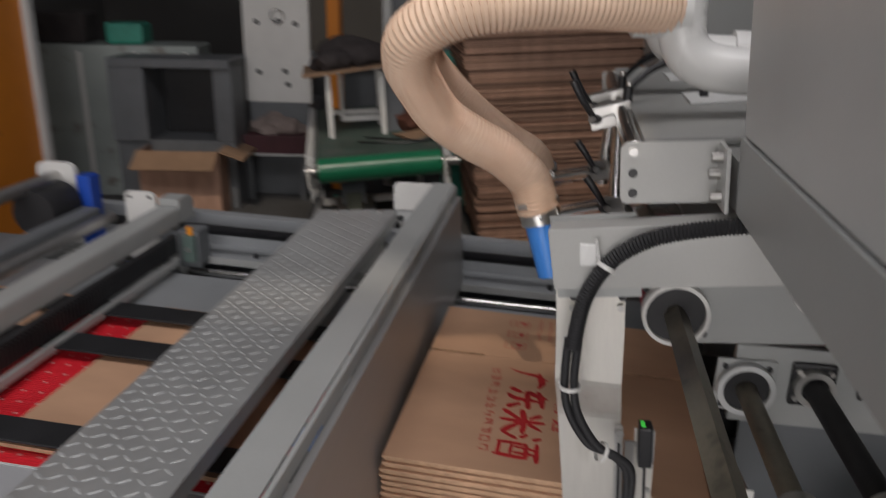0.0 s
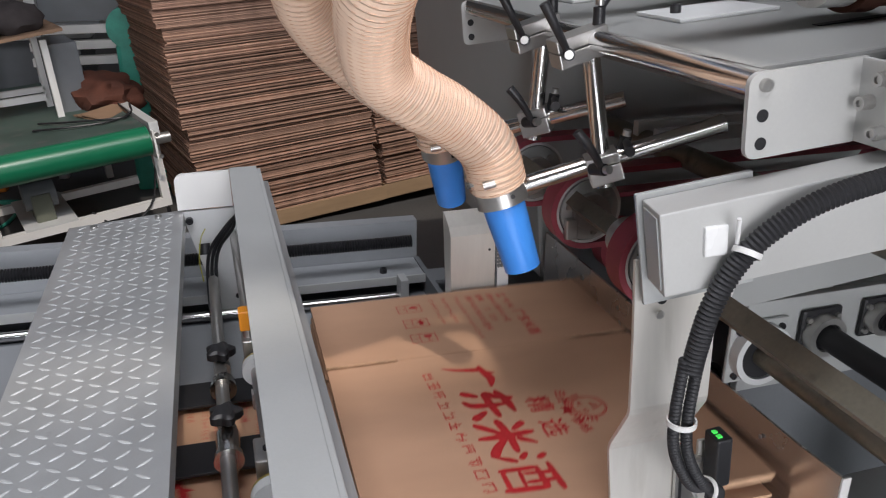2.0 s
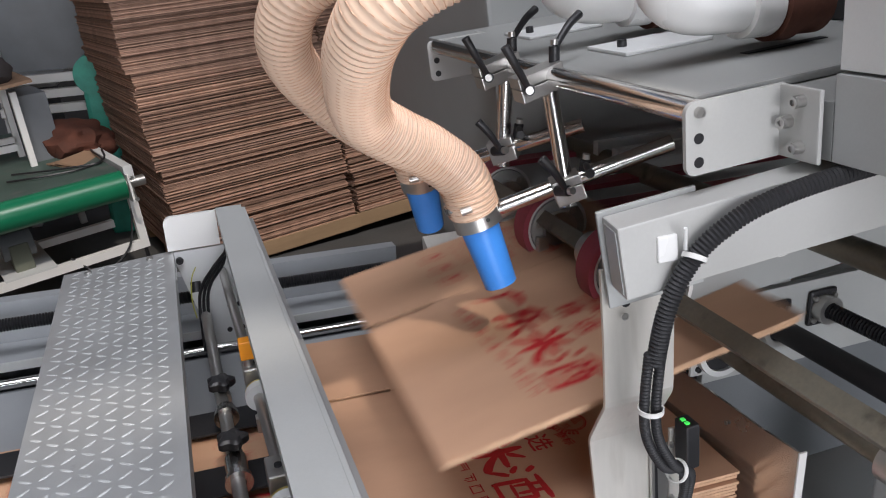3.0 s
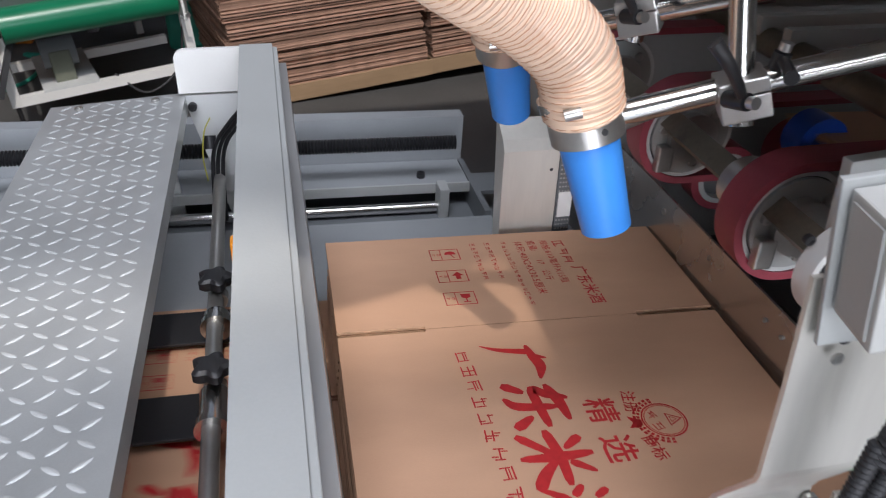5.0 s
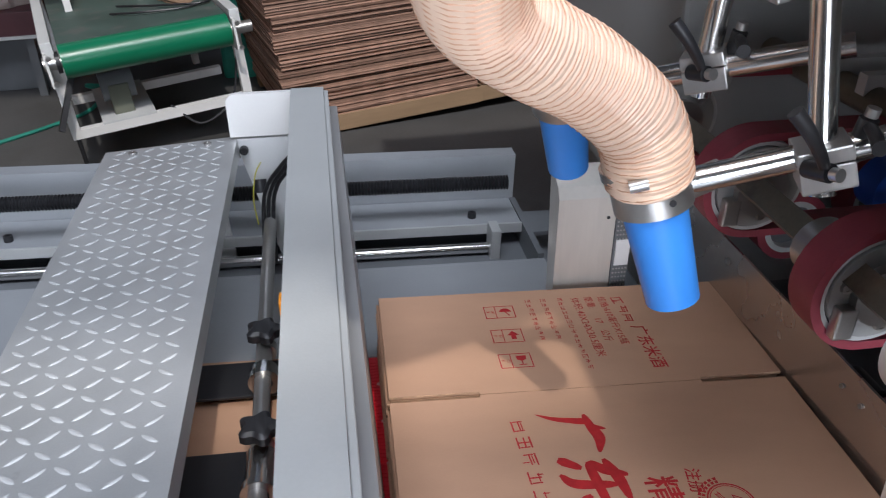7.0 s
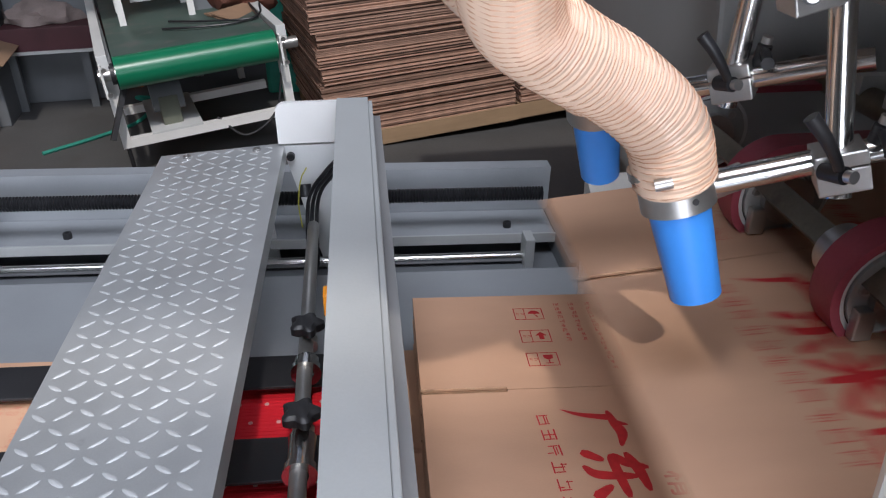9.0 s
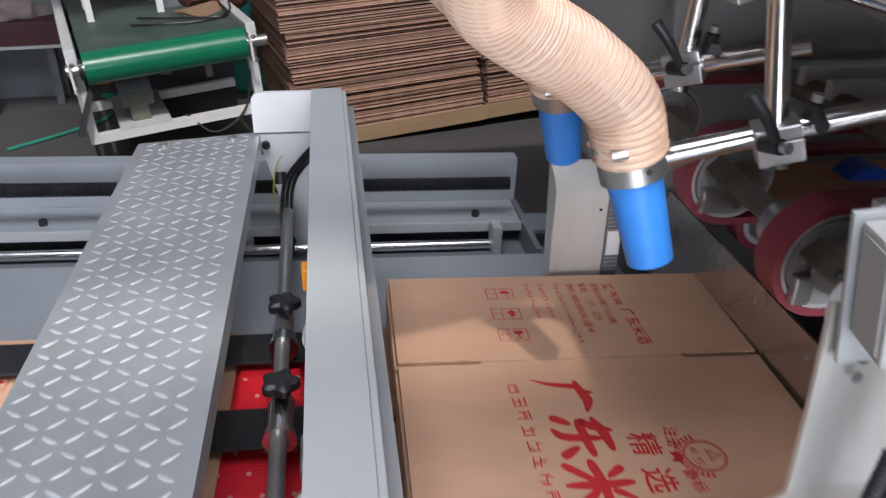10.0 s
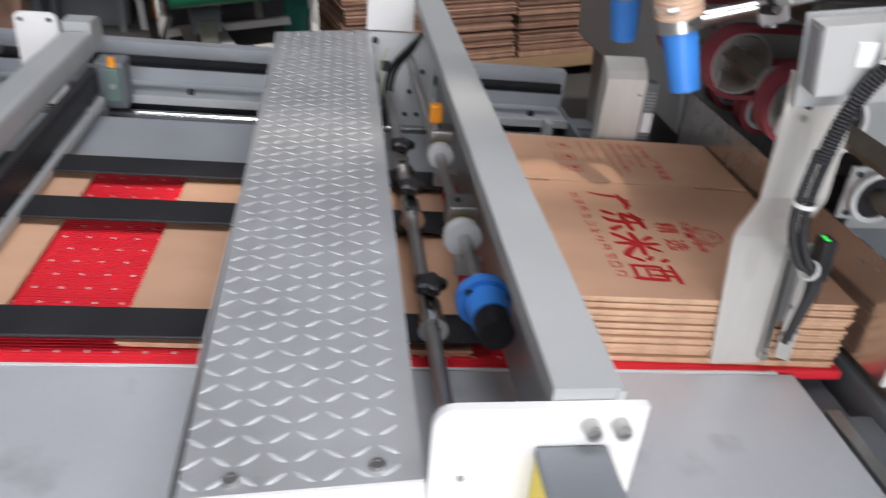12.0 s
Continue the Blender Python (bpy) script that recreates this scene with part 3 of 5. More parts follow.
def hanger_brackets():
    for y, face in ((-0.527, -1), (0.372, 1)):
        t = thing("hanger_bracket", "pale grey folded bracket plate with rounded corners", "bracket", "hanger brackets", at=LEAN_M)
        m = Matrix.Translation((0, y, 0)) @ UPRIGHT
        part("plate", plate(rounded(0.366, 0.502, 1.505, 1.590, 0.012, (1, 0, 0, 1)), 0.006, None, m), ARM_PAINT, t)
        part("flange", box(0.494, 0.500, y - 0.066 if face < 0 else y, y if face < 0 else y + 0.045, 1.505, 1.590, 0.002), ARM_PAINT, t)
        for z in (1.578, 1.548, 1.520):
            bolt(t, (0.383, y - 0.006, z), (0, -1, 0), 0.0065, 0.006 if z > 1.57 else 0.001, STEEL if z > 1.57 else BLACK)
        for k, z in enumerate((1.575, 1.549, 1.522)):
            if face < 0:
                bolt(t, (0.494, y - 0.040 + 0.018 * (k == 1), z), (-1, 0, 0), 0.0075, 0.014, STEEL)
    t = thing("cross_rod", "polished steel cross rod between two bracket plates", "rod", at=LEAN_M)
    part("rod", rod((0.385, -0.527, 1.577), (0.385, 0.366, 1.577), 0.0145, seg=28), CHROME, t, "", True)


hanger_brackets()


def lever(parent, at, way, up, length=0.075):
    """A black ratchet lever with its pivot."""
    a, d, u = Vector(at), Vector(way).normalized(), Vector(up).normalized()
    bm = rod(a - u * 0.012, a + u * 0.014, 0.0085, seg=16)
    pts = [a + u * 0.008, a + u * 0.018 + d * 0.02, a + u * 0.026 + d * 0.045, a + u * 0.028 + d * length]
    sweep(smooth_path(pts, 4), lambda i: 0.0046 + 0.00022 * i, 10, bm)
    ob = part("ratchet_lever", bm, BLACK, parent, "black ratchet lever", True)
    part("lever_screw", rod(a + u * 0.016, a + u * 0.024, 0.006, seg=12), STEEL, ob, "", True)


def nozzle_holder(y, lean, tip, group):
    """Post, clamps and rod that carry one air nozzle."""
    top, low, end, inner = lean
    t = thing("nozzle_arm", "polished steel arm with clamp blocks and black levers", "machine arm", group)
    top, low, end, inner = Vector(top), Vector(low), Vector(end), Vector(inner)
    up = (top - low).normalized()
    part("post", rod(low - up * 0.03, top + up * 0.015, 0.0125, seg=24), CHROME, t, "", True)
    part("rod", rod(inner, end, 0.0125, seg=24), CHROME, t, "", True)
    way = (end - inner).normalized()
    q = way.to_track_quat("X", "Z").to_matrix().to_4x4()
    part("clamp_block", box(-0.022, 0.024, -0.021, 0.021, -0.021, 0.004, 0.002, m=Matrix.Translation(low) @ q), STEEL, t, "satin aluminium clamp block")
    part("clamp_block", box(-0.022, 0.024, -0.021, 0.021, 0.005, 0.020, 0.002, m=Matrix.Translation(low) @ q), STEEL, t, "satin aluminium clamp block")
    part("top_clamp", box(-0.055, 0.022, -0.019, 0.019, -0.020, 0.001, 0.002, m=Matrix.Translation(top) @ pose(0, 0, 0, 0, -16, 0)), STEEL, t, "satin aluminium clamp block")
    part("top_clamp", box(-0.055, 0.022, -0.019, 0.019, 0.002, 0.020, 0.002, m=Matrix.Translation(top) @ pose(0, 0, 0, 0, -16, 0)), STEEL, t, "satin aluminium clamp block")
    lever(t, low + Vector((-0.02, -0.025, 0.004)), (-0.6, 0.3, 0.7), (0.2, -0.9, 0.2), 0.07)
    lever(t, low + Vector((0.026, -0.008, 0.028)), (-0.35, -0.8, -0.45), (0.1, -0.1, 0.9), 0.05)
    lever(t, top + Vector((-0.040, -0.020, -0.012)), (-0.45, 0.1, 0.85), (-0.4, -0.9, 0.1), 0.075)
    lever(t, top + Vector((0.012, 0.0, 0.032)), (0.8, 0.45, 0.35), (0, 0, 1), 0.075)
    return t


nozzle_holder(-0.2, ((0.386, -0.175, 1.586), (0.391, -0.228, 1.423), (0.543, -0.280, 1.485), (0.278, -0.185, 1.390)), None, "nozzle arms")
nozzle_holder(0.1, ((0.382, -0.028, 1.588), (0.374, -0.024, 1.445), (0.491, -0.100, 1.487), (0.266, 0.046, 1.405)), None, "nozzle arms")


def air_nozzle(c, tip, mirror):
    t = thing("air_nozzle", "blue tapered air nozzle in a steel collar", "nozzle", "air nozzles")
    c, tip = Vector(c), Vector(tip)
    d = (tip - c).normalized()
    bm = bmesh.new()
    rod(c + d * 0.004, tip, 0.0315, 0.0262, 32, bm, cap=False)
    rod(c + d * 0.004, tip - d * 0.002, 0.0275, 0.0232, 32, bm, cap=False)
    ring(tip - d * 0.001, d, 0.0264, 0.0230, 0.002, 32, bm)
    part("cone", bm, BLUE, t, "bright blue plastic cone", True)
    part("collar", ring(c, d, 0.0375, 0.030, 0.026, 36), STEEL, t, "machined steel collar", True)
    part("copper_clip", ring(c - d * 0.018, d, 0.0405, 0.036, 0.006, 36), WIRE, t, "copper-coloured clip", True)
    part("hose_clamp", ring(c - d * 0.029, d, 0.0425, 0.0385, 0.010, 36), CHROME, t, "worm-drive hose clamp", True)
    side = d.cross(Vector((0, 1, 0))).normalized()
    front = side.cross(d).normalized()
    if front.y > 0:
        front = -front
    bm = bmesh.new()
    for k in range(9):
        a = radians(-26 + 6.5 * k)
        v = (front * math.cos(a) + side * math.sin(a)) * 0.0428
        box(-0.0012, 0.0012, -0.001, 0.001, -0.0042, 0.0042, bm=bm, m=Matrix.Translation(c - d * 0.029 + v))
    part("clamp_teeth", bm, STEEL, t)
    part("clamp_screw", rod(c - d * 0.029 + front * 0.041 - side * 0.03, c - d * 0.029 + front * 0.045 - side * 0.014, 0.0058), STEEL, t, "", True)
    part("set_screw", rod(c + front * 0.0365 + side * 0.006, c + front * 0.0385 + side * 0.006, 0.0032), BLACK, t, "", True)
    part("joint", rod(c + Vector((0.034, 0, 0.004)), c + Vector((0.066, 0, 0.016)), 0.0135), STEEL, t, "", True)
    return t


air_nozzle((0.2555, -0.186, 1.383), (0.286, -0.203, 1.273), 1)
air_nozzle((0.243, 0.064, 1.391), (0.268, 0.094, 1.284), 1)


def hose(points, name, group):
    t = thing(name, "ribbed tan flexible air hose with a copper wire spiral", "hose", group)
    pts = even(smooth_path(points, 30), 0.0022)
    ribs = 4
    part("duct", sweep(pts, lambda i: 0.0400 + 0.0010 * math.sin(2 * math.pi * i / ribs), 26, cap=False), HOSE, t, "", True)
    n, rows = len(pts), []
    up = Vector((0, 0, 1))
    side = (pts[1] - pts[0]).cross(up).normalized()
    coil = []
    for i in range(n):
        d = (pts[min(i + 1, n - 1)] - pts[max(0, i - 1)]).normalized()
        side = (side - d * side.dot(d)).normalized()
        other = d.cross(side)
        for k in range(4):
            a = 2 * math.pi * (i + k / 4) / ribs
            p = pts[i] + (pts[min(i + 1, n - 1)] - pts[i]) * (k / 4)
            coil.append(p + (side * math.cos(a) + other * math.sin(a)) * 0.0408)
    part("wire_spiral", sweep(coil, 0.0007, 4, cap=False), WIRE, t, "thin copper-coloured wire spiral")
    return t


HOSE_NEAR = [(0.236, -0.19, 1.394), (0.215, -0.195, 1.45), (0.163, -0.205, 1.497), (0.109, -0.232, 1.531), (0.060, -0.262, 1.570), (0.037, -0.33, 1.625), (0.030, -0.41, 1.680), (0.055, -0.46, 1.728), (0.14, -0.475, 1.765), (0.28, -0.43, 1.775), (0.42, -0.36, 1.768)]
HOSE_FAR = [(0.223, 0.054, 1.401), (0.205, 0.04, 1.443), (0.145, 0.03, 1.482), (0.08, 0.01, 1.535), (0.02, -0.02, 1.60), (-0.01, -0.09, 1.665), (0.015, -0.14, 1.73), (0.10, -0.15, 1.765), (0.26, -0.11, 1.775), (0.42, -0.06, 1.768)]
SHIFT = Vector((0.015, 0.002, 0.006))
hose([Vector(p) + SHIFT for p in HOSE_NEAR], "air_hose", "air hoses")
hose([Vector(p) + SHIFT for p in HOSE_FAR], "air_hose", "air hoses")


def elbow(y):
    t = thing("pipe_elbow", "white plastic pipe elbow with a reducer", "pipe elbow", "pipe elbows")
    pts = smooth_path([(0.455, y, 2.1), (0.455, y, 1.80), (0.457, y, 1.735), (0.478, y, 1.700), (0.52, y, 1.685), (0.60, y, 1.683)], 8)
    part("bend", sweep(pts, lambda i: 0.036 if 10 < i else 0.034, 28), PVC, t, "glossy white bend", True)
    part("socket", rod((0.38, y - 0.01, 1.768), (0.46, y, 1.77), 0.040, 0.042, 28), PVC, t, "", True)
    part("coupling", ring((0.61, y, 1.683), (1, 0, 0), 0.045, 0.034, 0.045, 32), PVC, t, "", True)
    bm = ring((0.65, y, 1.683), (1, 0, 0), 0.052, 0.03, 0.03, 32)
    ring((0.69, y, 1.683), (1, 0, 0), 0.046, 0.03, 0.05, 32, bm)
    part("blower_flange", bm, RUST, t, "dull brown blower flange", True)


elbow(-0.35)
elbow(-0.06)


def pusher_arm():
    """Box arm with a bent stainless post that ends at the belt."""
    t = thing("carton_pusher", "pale grey box arm with a bent stainless guide post", "machine arm", at=LEAN_M)
    turn = Matrix.Translation((0.272, -0.524, 1.424)) @ pose(0, 0, 0, 0, -5, -9)
    part("arm", box(0.002, 1.2, -0.022, 0.024, -0.044, 0.047, 0.002, m=turn), ARM_PAINT, t)
    part("arm_end", box(0.0005, 0.0022, -0.016, 0.018, -0.038, 0.041, m=turn), PAINT, t)
    part("arm_cap", box(-0.004, 0.12, 0.0245, 0.030, -0.075, 0.053, 0.001, m=turn), PAINT, t)
    bm = bmesh.new()
    y0 = -0.496
    rows = [(0.294, 0.398, y0, 1.40), (0.301, 0.405, y0, 1.30), (0.305, 0.409, y0, 1.210), (0.306, 0.410, y0 + 0.003, 1.200), (0.3135, 0.419, -0.446, 1.126), (0.315, 0.420, -0.440, 1.112), (0.345, 0.438, -0.437, 0.850)]
    front = [(bm.verts.new((a, y, z)), bm.verts.new((b, y, z))) for a, b, y, z in rows]
    back = [(bm.verts.new((a, y + 0.005, z)), bm.verts.new((b, y + 0.005, z))) for a, b, y, z in rows]
    for k in range(len(rows) - 1):
        bm.faces.new((front[k][0], front[k][1], front[k + 1][1], front[k + 1][0]))
        bm.faces.new((back[k][0], back[k][1], back[k + 1][1], back[k + 1][0]))
        for s in (0, 1):
            bm.faces.new((front[k][s], front[k + 1][s], back[k + 1][s], back[k][s]))
    bm.faces.new((*front[0], *back[0][::-1])), bm.faces.new((*front[-1], *back[-1][::-1]))
    bm.transform(LEAN_M.inverted())
    part("guide_post", bm, STAINLESS, t, "bent stainless plate post")
    for x, z in ((0.302, 1.350), (0.374, 1.350)):
        bolt(t, (x, y0 - 0.001, z), (0, -1, 0), 0.006, 0.002, BLACK)
    for x, z in ((0.300, 1.331), (0.372, 1.331)):
        bolt(t, (x, y0 - 0.001, z), (0, -1, 0), 0.005, 0.002, STEEL)
    return t


pusher_arm()


def sensor_strip():
    t = thing("sensor_strip", "slotted steel strip with a small black sensor", "sensor", at=Matrix.Translation((0.418, -0.4425, 1.093)) @ pose(0, 0, 0, 0, -4.2, 0))
    part("slot_rail", plate(rounded(-0.007, 0.007, -0.228, 0.014, 0.006), 0.006, None, UPRIGHT), STEEL, t, "slotted steel rail")
    part("slot", box(-0.0022, 0.0022, -0.0068, -0.0061, -0.20, -0.02), BLACK, t)
    part("strip", plate([(0.022, -0.222), (0.052, -0.238), (0.060, 0.004), (0.026, 0.008)], 0.004, None, UPRIGHT), STAINLESS, t, "bent stainless strip")
    part("slot", box(0.041, 0.046, -0.0052, -0.0042, -0.19, -0.03), BLACK, t)
    part("spacer", box(0.010, 0.05, 0.0005, 0.004, -0.15, -0.02), STEEL, t)
    for z in (0.0, -0.218):
        bolt(t, (0, -0.0065, z), (0, -1, 0), 0.008, 0.006, STEEL)
    for x, z in ((0.028, -0.02), (0.026, -0.115), (0.024, -0.17), (0.05, -0.11), (0.048, -0.17)):
        bolt(t, (x, -0.0045, z), (0, -1, 0), 0.0042, 0.004, STEEL)
    part("sensor", box(0.030, 0.052, -0.040, -0.010, -0.045, 0.030, 0.003), BLACK, t, "small black sensor")
    part("sensor_face", box(0.0523, 0.0545, -0.036, -0.014, -0.038, 0.022, 0.001), PAINT_DARK, t)
    for y in (-0.034, -0.024):
        part("indicator", box(0.034, 0.040, y, y + 0.006, 0.0302, 0.032), LED, t, "lit green indicator")


sensor_strip()


def conduit():
    t = thing("cable_conduit", "black corrugated cable conduit tied with white straps", "cable", at=LEAN_M)
    back = LEAN_M.inverted()
    pts = even(smooth_path([back @ Vector(p) for p in ((0.95, -0.70, 1.575), (0.70, -0.652, 1.545), (0.54, -0.622, 1.520), (0.44, -0.604, 1.495), (0.388, -0.592, 1.465), (0.357, -0.582, 1.428), (0.336, -0.575, 1.375), (0.327, -0.568, 1.30))], 20), 0.0025)
    part("conduit", sweep(pts, lambda i: 0.0118 if i % 2 else 0.0098, 16), RUBBER, t, "", True)
    for dx, dy in ((0, 0), (0.014, -0.004)):
        p2 = [(0.320 + dx, -0.566 + dy, 1.315), (0.319 + dx, -0.562 + dy, 1.24), (0.330 + dx, -0.556 + dy, 1.185), (0.362 + dx, -0.548 + dy, 1.130), (0.398 + dx * 0.6, -0.532 + dy, 1.105), (0.428 + dx * 0.6, -0.510, 1.065), (0.436 + dx * 0.5, -0.492, 0.995), (0.437, -0.482, 0.93)]
        p2 = even(smooth_path([back @ Vector(p) for p in p2], 12), 0.0025)
        part("thin_conduit", sweep(p2, lambda i: 0.0068 if i % 2 else 0.0056, 12), RUBBER, t, "", True)
    for c, d, r in (((0.362, -0.584, 1.436), (0.5, 0.2, 0.8), 0.0145), ((0.327, -0.564, 1.235), (0.1, 0, 1), 0.0165), ((0.385, -0.545, 1.115), (0.8, 0.2, -0.5), 0.0165)):
        part("tie_strap", ring(back @ Vector(c), d, r, r - 0.002, 0.006, 24), PAINT_WHITE, t, "white cable tie")
    part("tie_mount", box(-0.012, 0.012, -0.003, 0.003, -0.016, 0.016, 0.002, m=back @ Matrix.Translation((0.338, -0.5655, 1.445)) @ pose(0, 0, 0, 0, -5, -9)), PVC, t, "white tie mount")
    part("tie_tail", rod(back @ Vector((0.352, -0.580, 1.446)), back @ Vector((0.346, -0.586, 1.474)), 0.0022), PVC, t)


conduit()


def side_guide():
    t = thing("side_guide_plate", "shiny bronze-tinted side guide plate beside the carton stack", "guide plate")
    mirror = mat("polished_side_sheet", (0.62, 0.57, 0.53), 0.26, 0.9, 0.05, 5, 0.02, 60)
    bm = bmesh.new()
    rows = [(0.603, 0.42), (0.604, -0.30), (0.606, -0.45), (0.612, -0.525)]
    lo = [[bm.verts.new((x + d, y, z)) for x, y in rows] for d, z in ((0, 0.872), (0, 1.063), (0.004, 1.063), (0.004, 0.872))]
    for k in range(4):
        for i in range(3):
            bm.faces.new((lo[k][i], lo[k][i + 1], lo[(k + 1) % 4][i + 1], lo[(k + 1) % 4][i]))
    for e in (0, 3):
        bm.faces.new([lo[k][e] for k in range(4)])
    part("sheet", bm, mirror, t)
    part("end_fold", box(0.610, 0.624, -0.529, -0.5255, 0.868, 1.064, 0.001), PAINT_WHITE, t)
    for y in (0.22, -0.10, -0.14, -0.38):
        bolt(t, (0.603, y, 1.03), (-1, 0, 0), 0.006 if y > 0 else 0.0035, 0.002, STEEL)
    part("foot", box(0.609, 0.621, -0.3, 0.40, 0.80, 0.90), PAINT_DARK, t)
    t2 = thing("bed_rail", "dark grooved steel rail at the end of the feed table", "rail", at=Matrix.Translation((0, 0, -0.045)))
    part("rail", box(0.622, 0.70, -1.75, 0.5, 0.79, 0.875, 0.006), PAINT_DARK, t2)
    part("slide", box(0.64, 0.665, -1.75, 0.5, 0.875, 0.888, 0.003), OLD_BAR, t2)
    part("web", box(0.70, 1.40, -1.75, 0.5, 0.74, 0.78), PAINT, t2)
    part("groove_bar", box(0.502, 0.522, -1.75, -0.456, 0.79, 0.858, 0.004), PAINT_DARK, t2)
    part("slide_bar", box(0.526, 0.552, -1.75, -0.530, 0.79, 0.866, 0.003), STEEL, t2, "worn steel slide bar")
    part("groove_bar", box(0.558, 0.618, -1.75, -0.530, 0.79, 0.850, 0.004), PAINT_DARK, t2)
    part("leg", box(0.64, 0.70, -1.7, 0.4, 0.045, 0.79), PAINT_DARK, t2)
    t3 = thing("bearing_block", "pale grey bearing block with two holes", "bearing", "bearing blocks")
    part("block", box(0.80, 0.95, -0.60, -0.50, 0.78, 1.0, 0.006), PAINT_LIGHT, t3)
    part("bore", ring((0.86, -0.601, 0.90), (0, 1, 0), 0.035, 0.022, 0.006), BLACK, t3, "", True)
    for z in (0.83, 0.97):
        bolt(t3, (0.82, -0.60, z), (0, -1, 0), 0.006, 0.002)


side_guide()


def stadium(x0, x1, z0, z1, r, n=20):
    """A belt's outline round two pulleys."""
    out = []
    for k in range(n + 1):
        a = radians(90 + 180 * k / n)
        out.append((x0 + r * math.cos(a), z0 + r * math.sin(a)))
    for k in range(n + 1):
        a = radians(-90 + 180 * k / n)
        out.append((x1 + r * math.cos(a), z1 + r * math.sin(a)))
    return out


def feed_belt(y, x0=0.535, r=0.078, w=0.045, z=1.240):
    t = thing("feed_belt", "burgundy rubber feed belt round a steel pulley", "belt", "upper feed belts")
    bm = bmesh.new()
    o, i = stadium(x0, 1.40, z, z, r), stadium(x0, 1.40, z, z, r - 0.011)
    n = len(o)
    vs = [[bm.verts.new((x, yy, z)) for x, z in line] for line, yy in ((o, y - w / 2), (o, y + w / 2), (i, y + w / 2), (i, y - w / 2))]
    for k in range(4):
        for j in range(n):
            bm.faces.new((vs[k][j], vs[k][(j + 1) % n], vs[(k + 1) % 4][(j + 1) % n], vs[(k + 1) % 4][j]))
    part("belt", bm, WINE, t, "", True)
    part("pulley_rim", ring((x0, y, z), (0, 1, 0), r - 0.011, r - 0.017, w * 0.9, 40), PAINT_LIGHT, t, "", True)
    part("pulley_web", ring((x0, y, z), (0, 1, 0), r - 0.017, 0.016, w * 0.3, 40), BLACK, t, "", True)
    part("side_disc", ring((x0, y - w * 0.46, z), (0, 1, 0), r - 0.019, 0.03, 0.006, 40), PAINT, t, "grey cast pulley disc", True)
    part("hub", ring((x0, y - w * 0.55, z), (0, 1, 0), 0.036, 0.015, 0.024, 30), STEEL, t, "", True)
    part("clamp_ear", box(-0.012, 0.012, -0.007, 0.007, -0.02, 0.02, 0.003, m=Matrix.Translation((x0 - 0.040, y - w * 0.5 - 0.008, z - 0.030))), STEEL, t)
    for a in (45, 165, 285):
        bolt(t, (x0 + 0.045 * math.cos(radians(a)), y - w * 0.46, z + 0.045 * math.sin(radians(a))), (0, -1, 0), 0.007, 0.008, STEEL)


for belt_y in (-0.160, 0.10, 0.36):
    feed_belt(belt_y)


def lower_wheel(y, x, z, r):
    t = thing("rubber_roller", "burgundy rubber feed wheel on a dark shaft", "wheel", "lower feed wheels")
    part("tyre", ring((x, y, z), (0, 1, 0), r, r - 0.013, 0.045, 40), WINE, t, "", True)
    part("rim", ring((x, y, z), (0, 1, 0), r - 0.013, r - 0.022, 0.047, 40), PAINT_LIGHT, t, "", True)
    part("web", ring((x, y, z), (0, 1, 0), r - 0.022, 0.01, 0.012, 40), PAINT_DARK, t, "", True)


for wy, wx, wz, wr in ((0.235, 0.70, 1.09, 0.060), (0.40, 0.70, 1.09, 0.060), (0.30, 0.90, 1.09, 0.06)):
    lower_wheel(wy, wx, wz, wr)


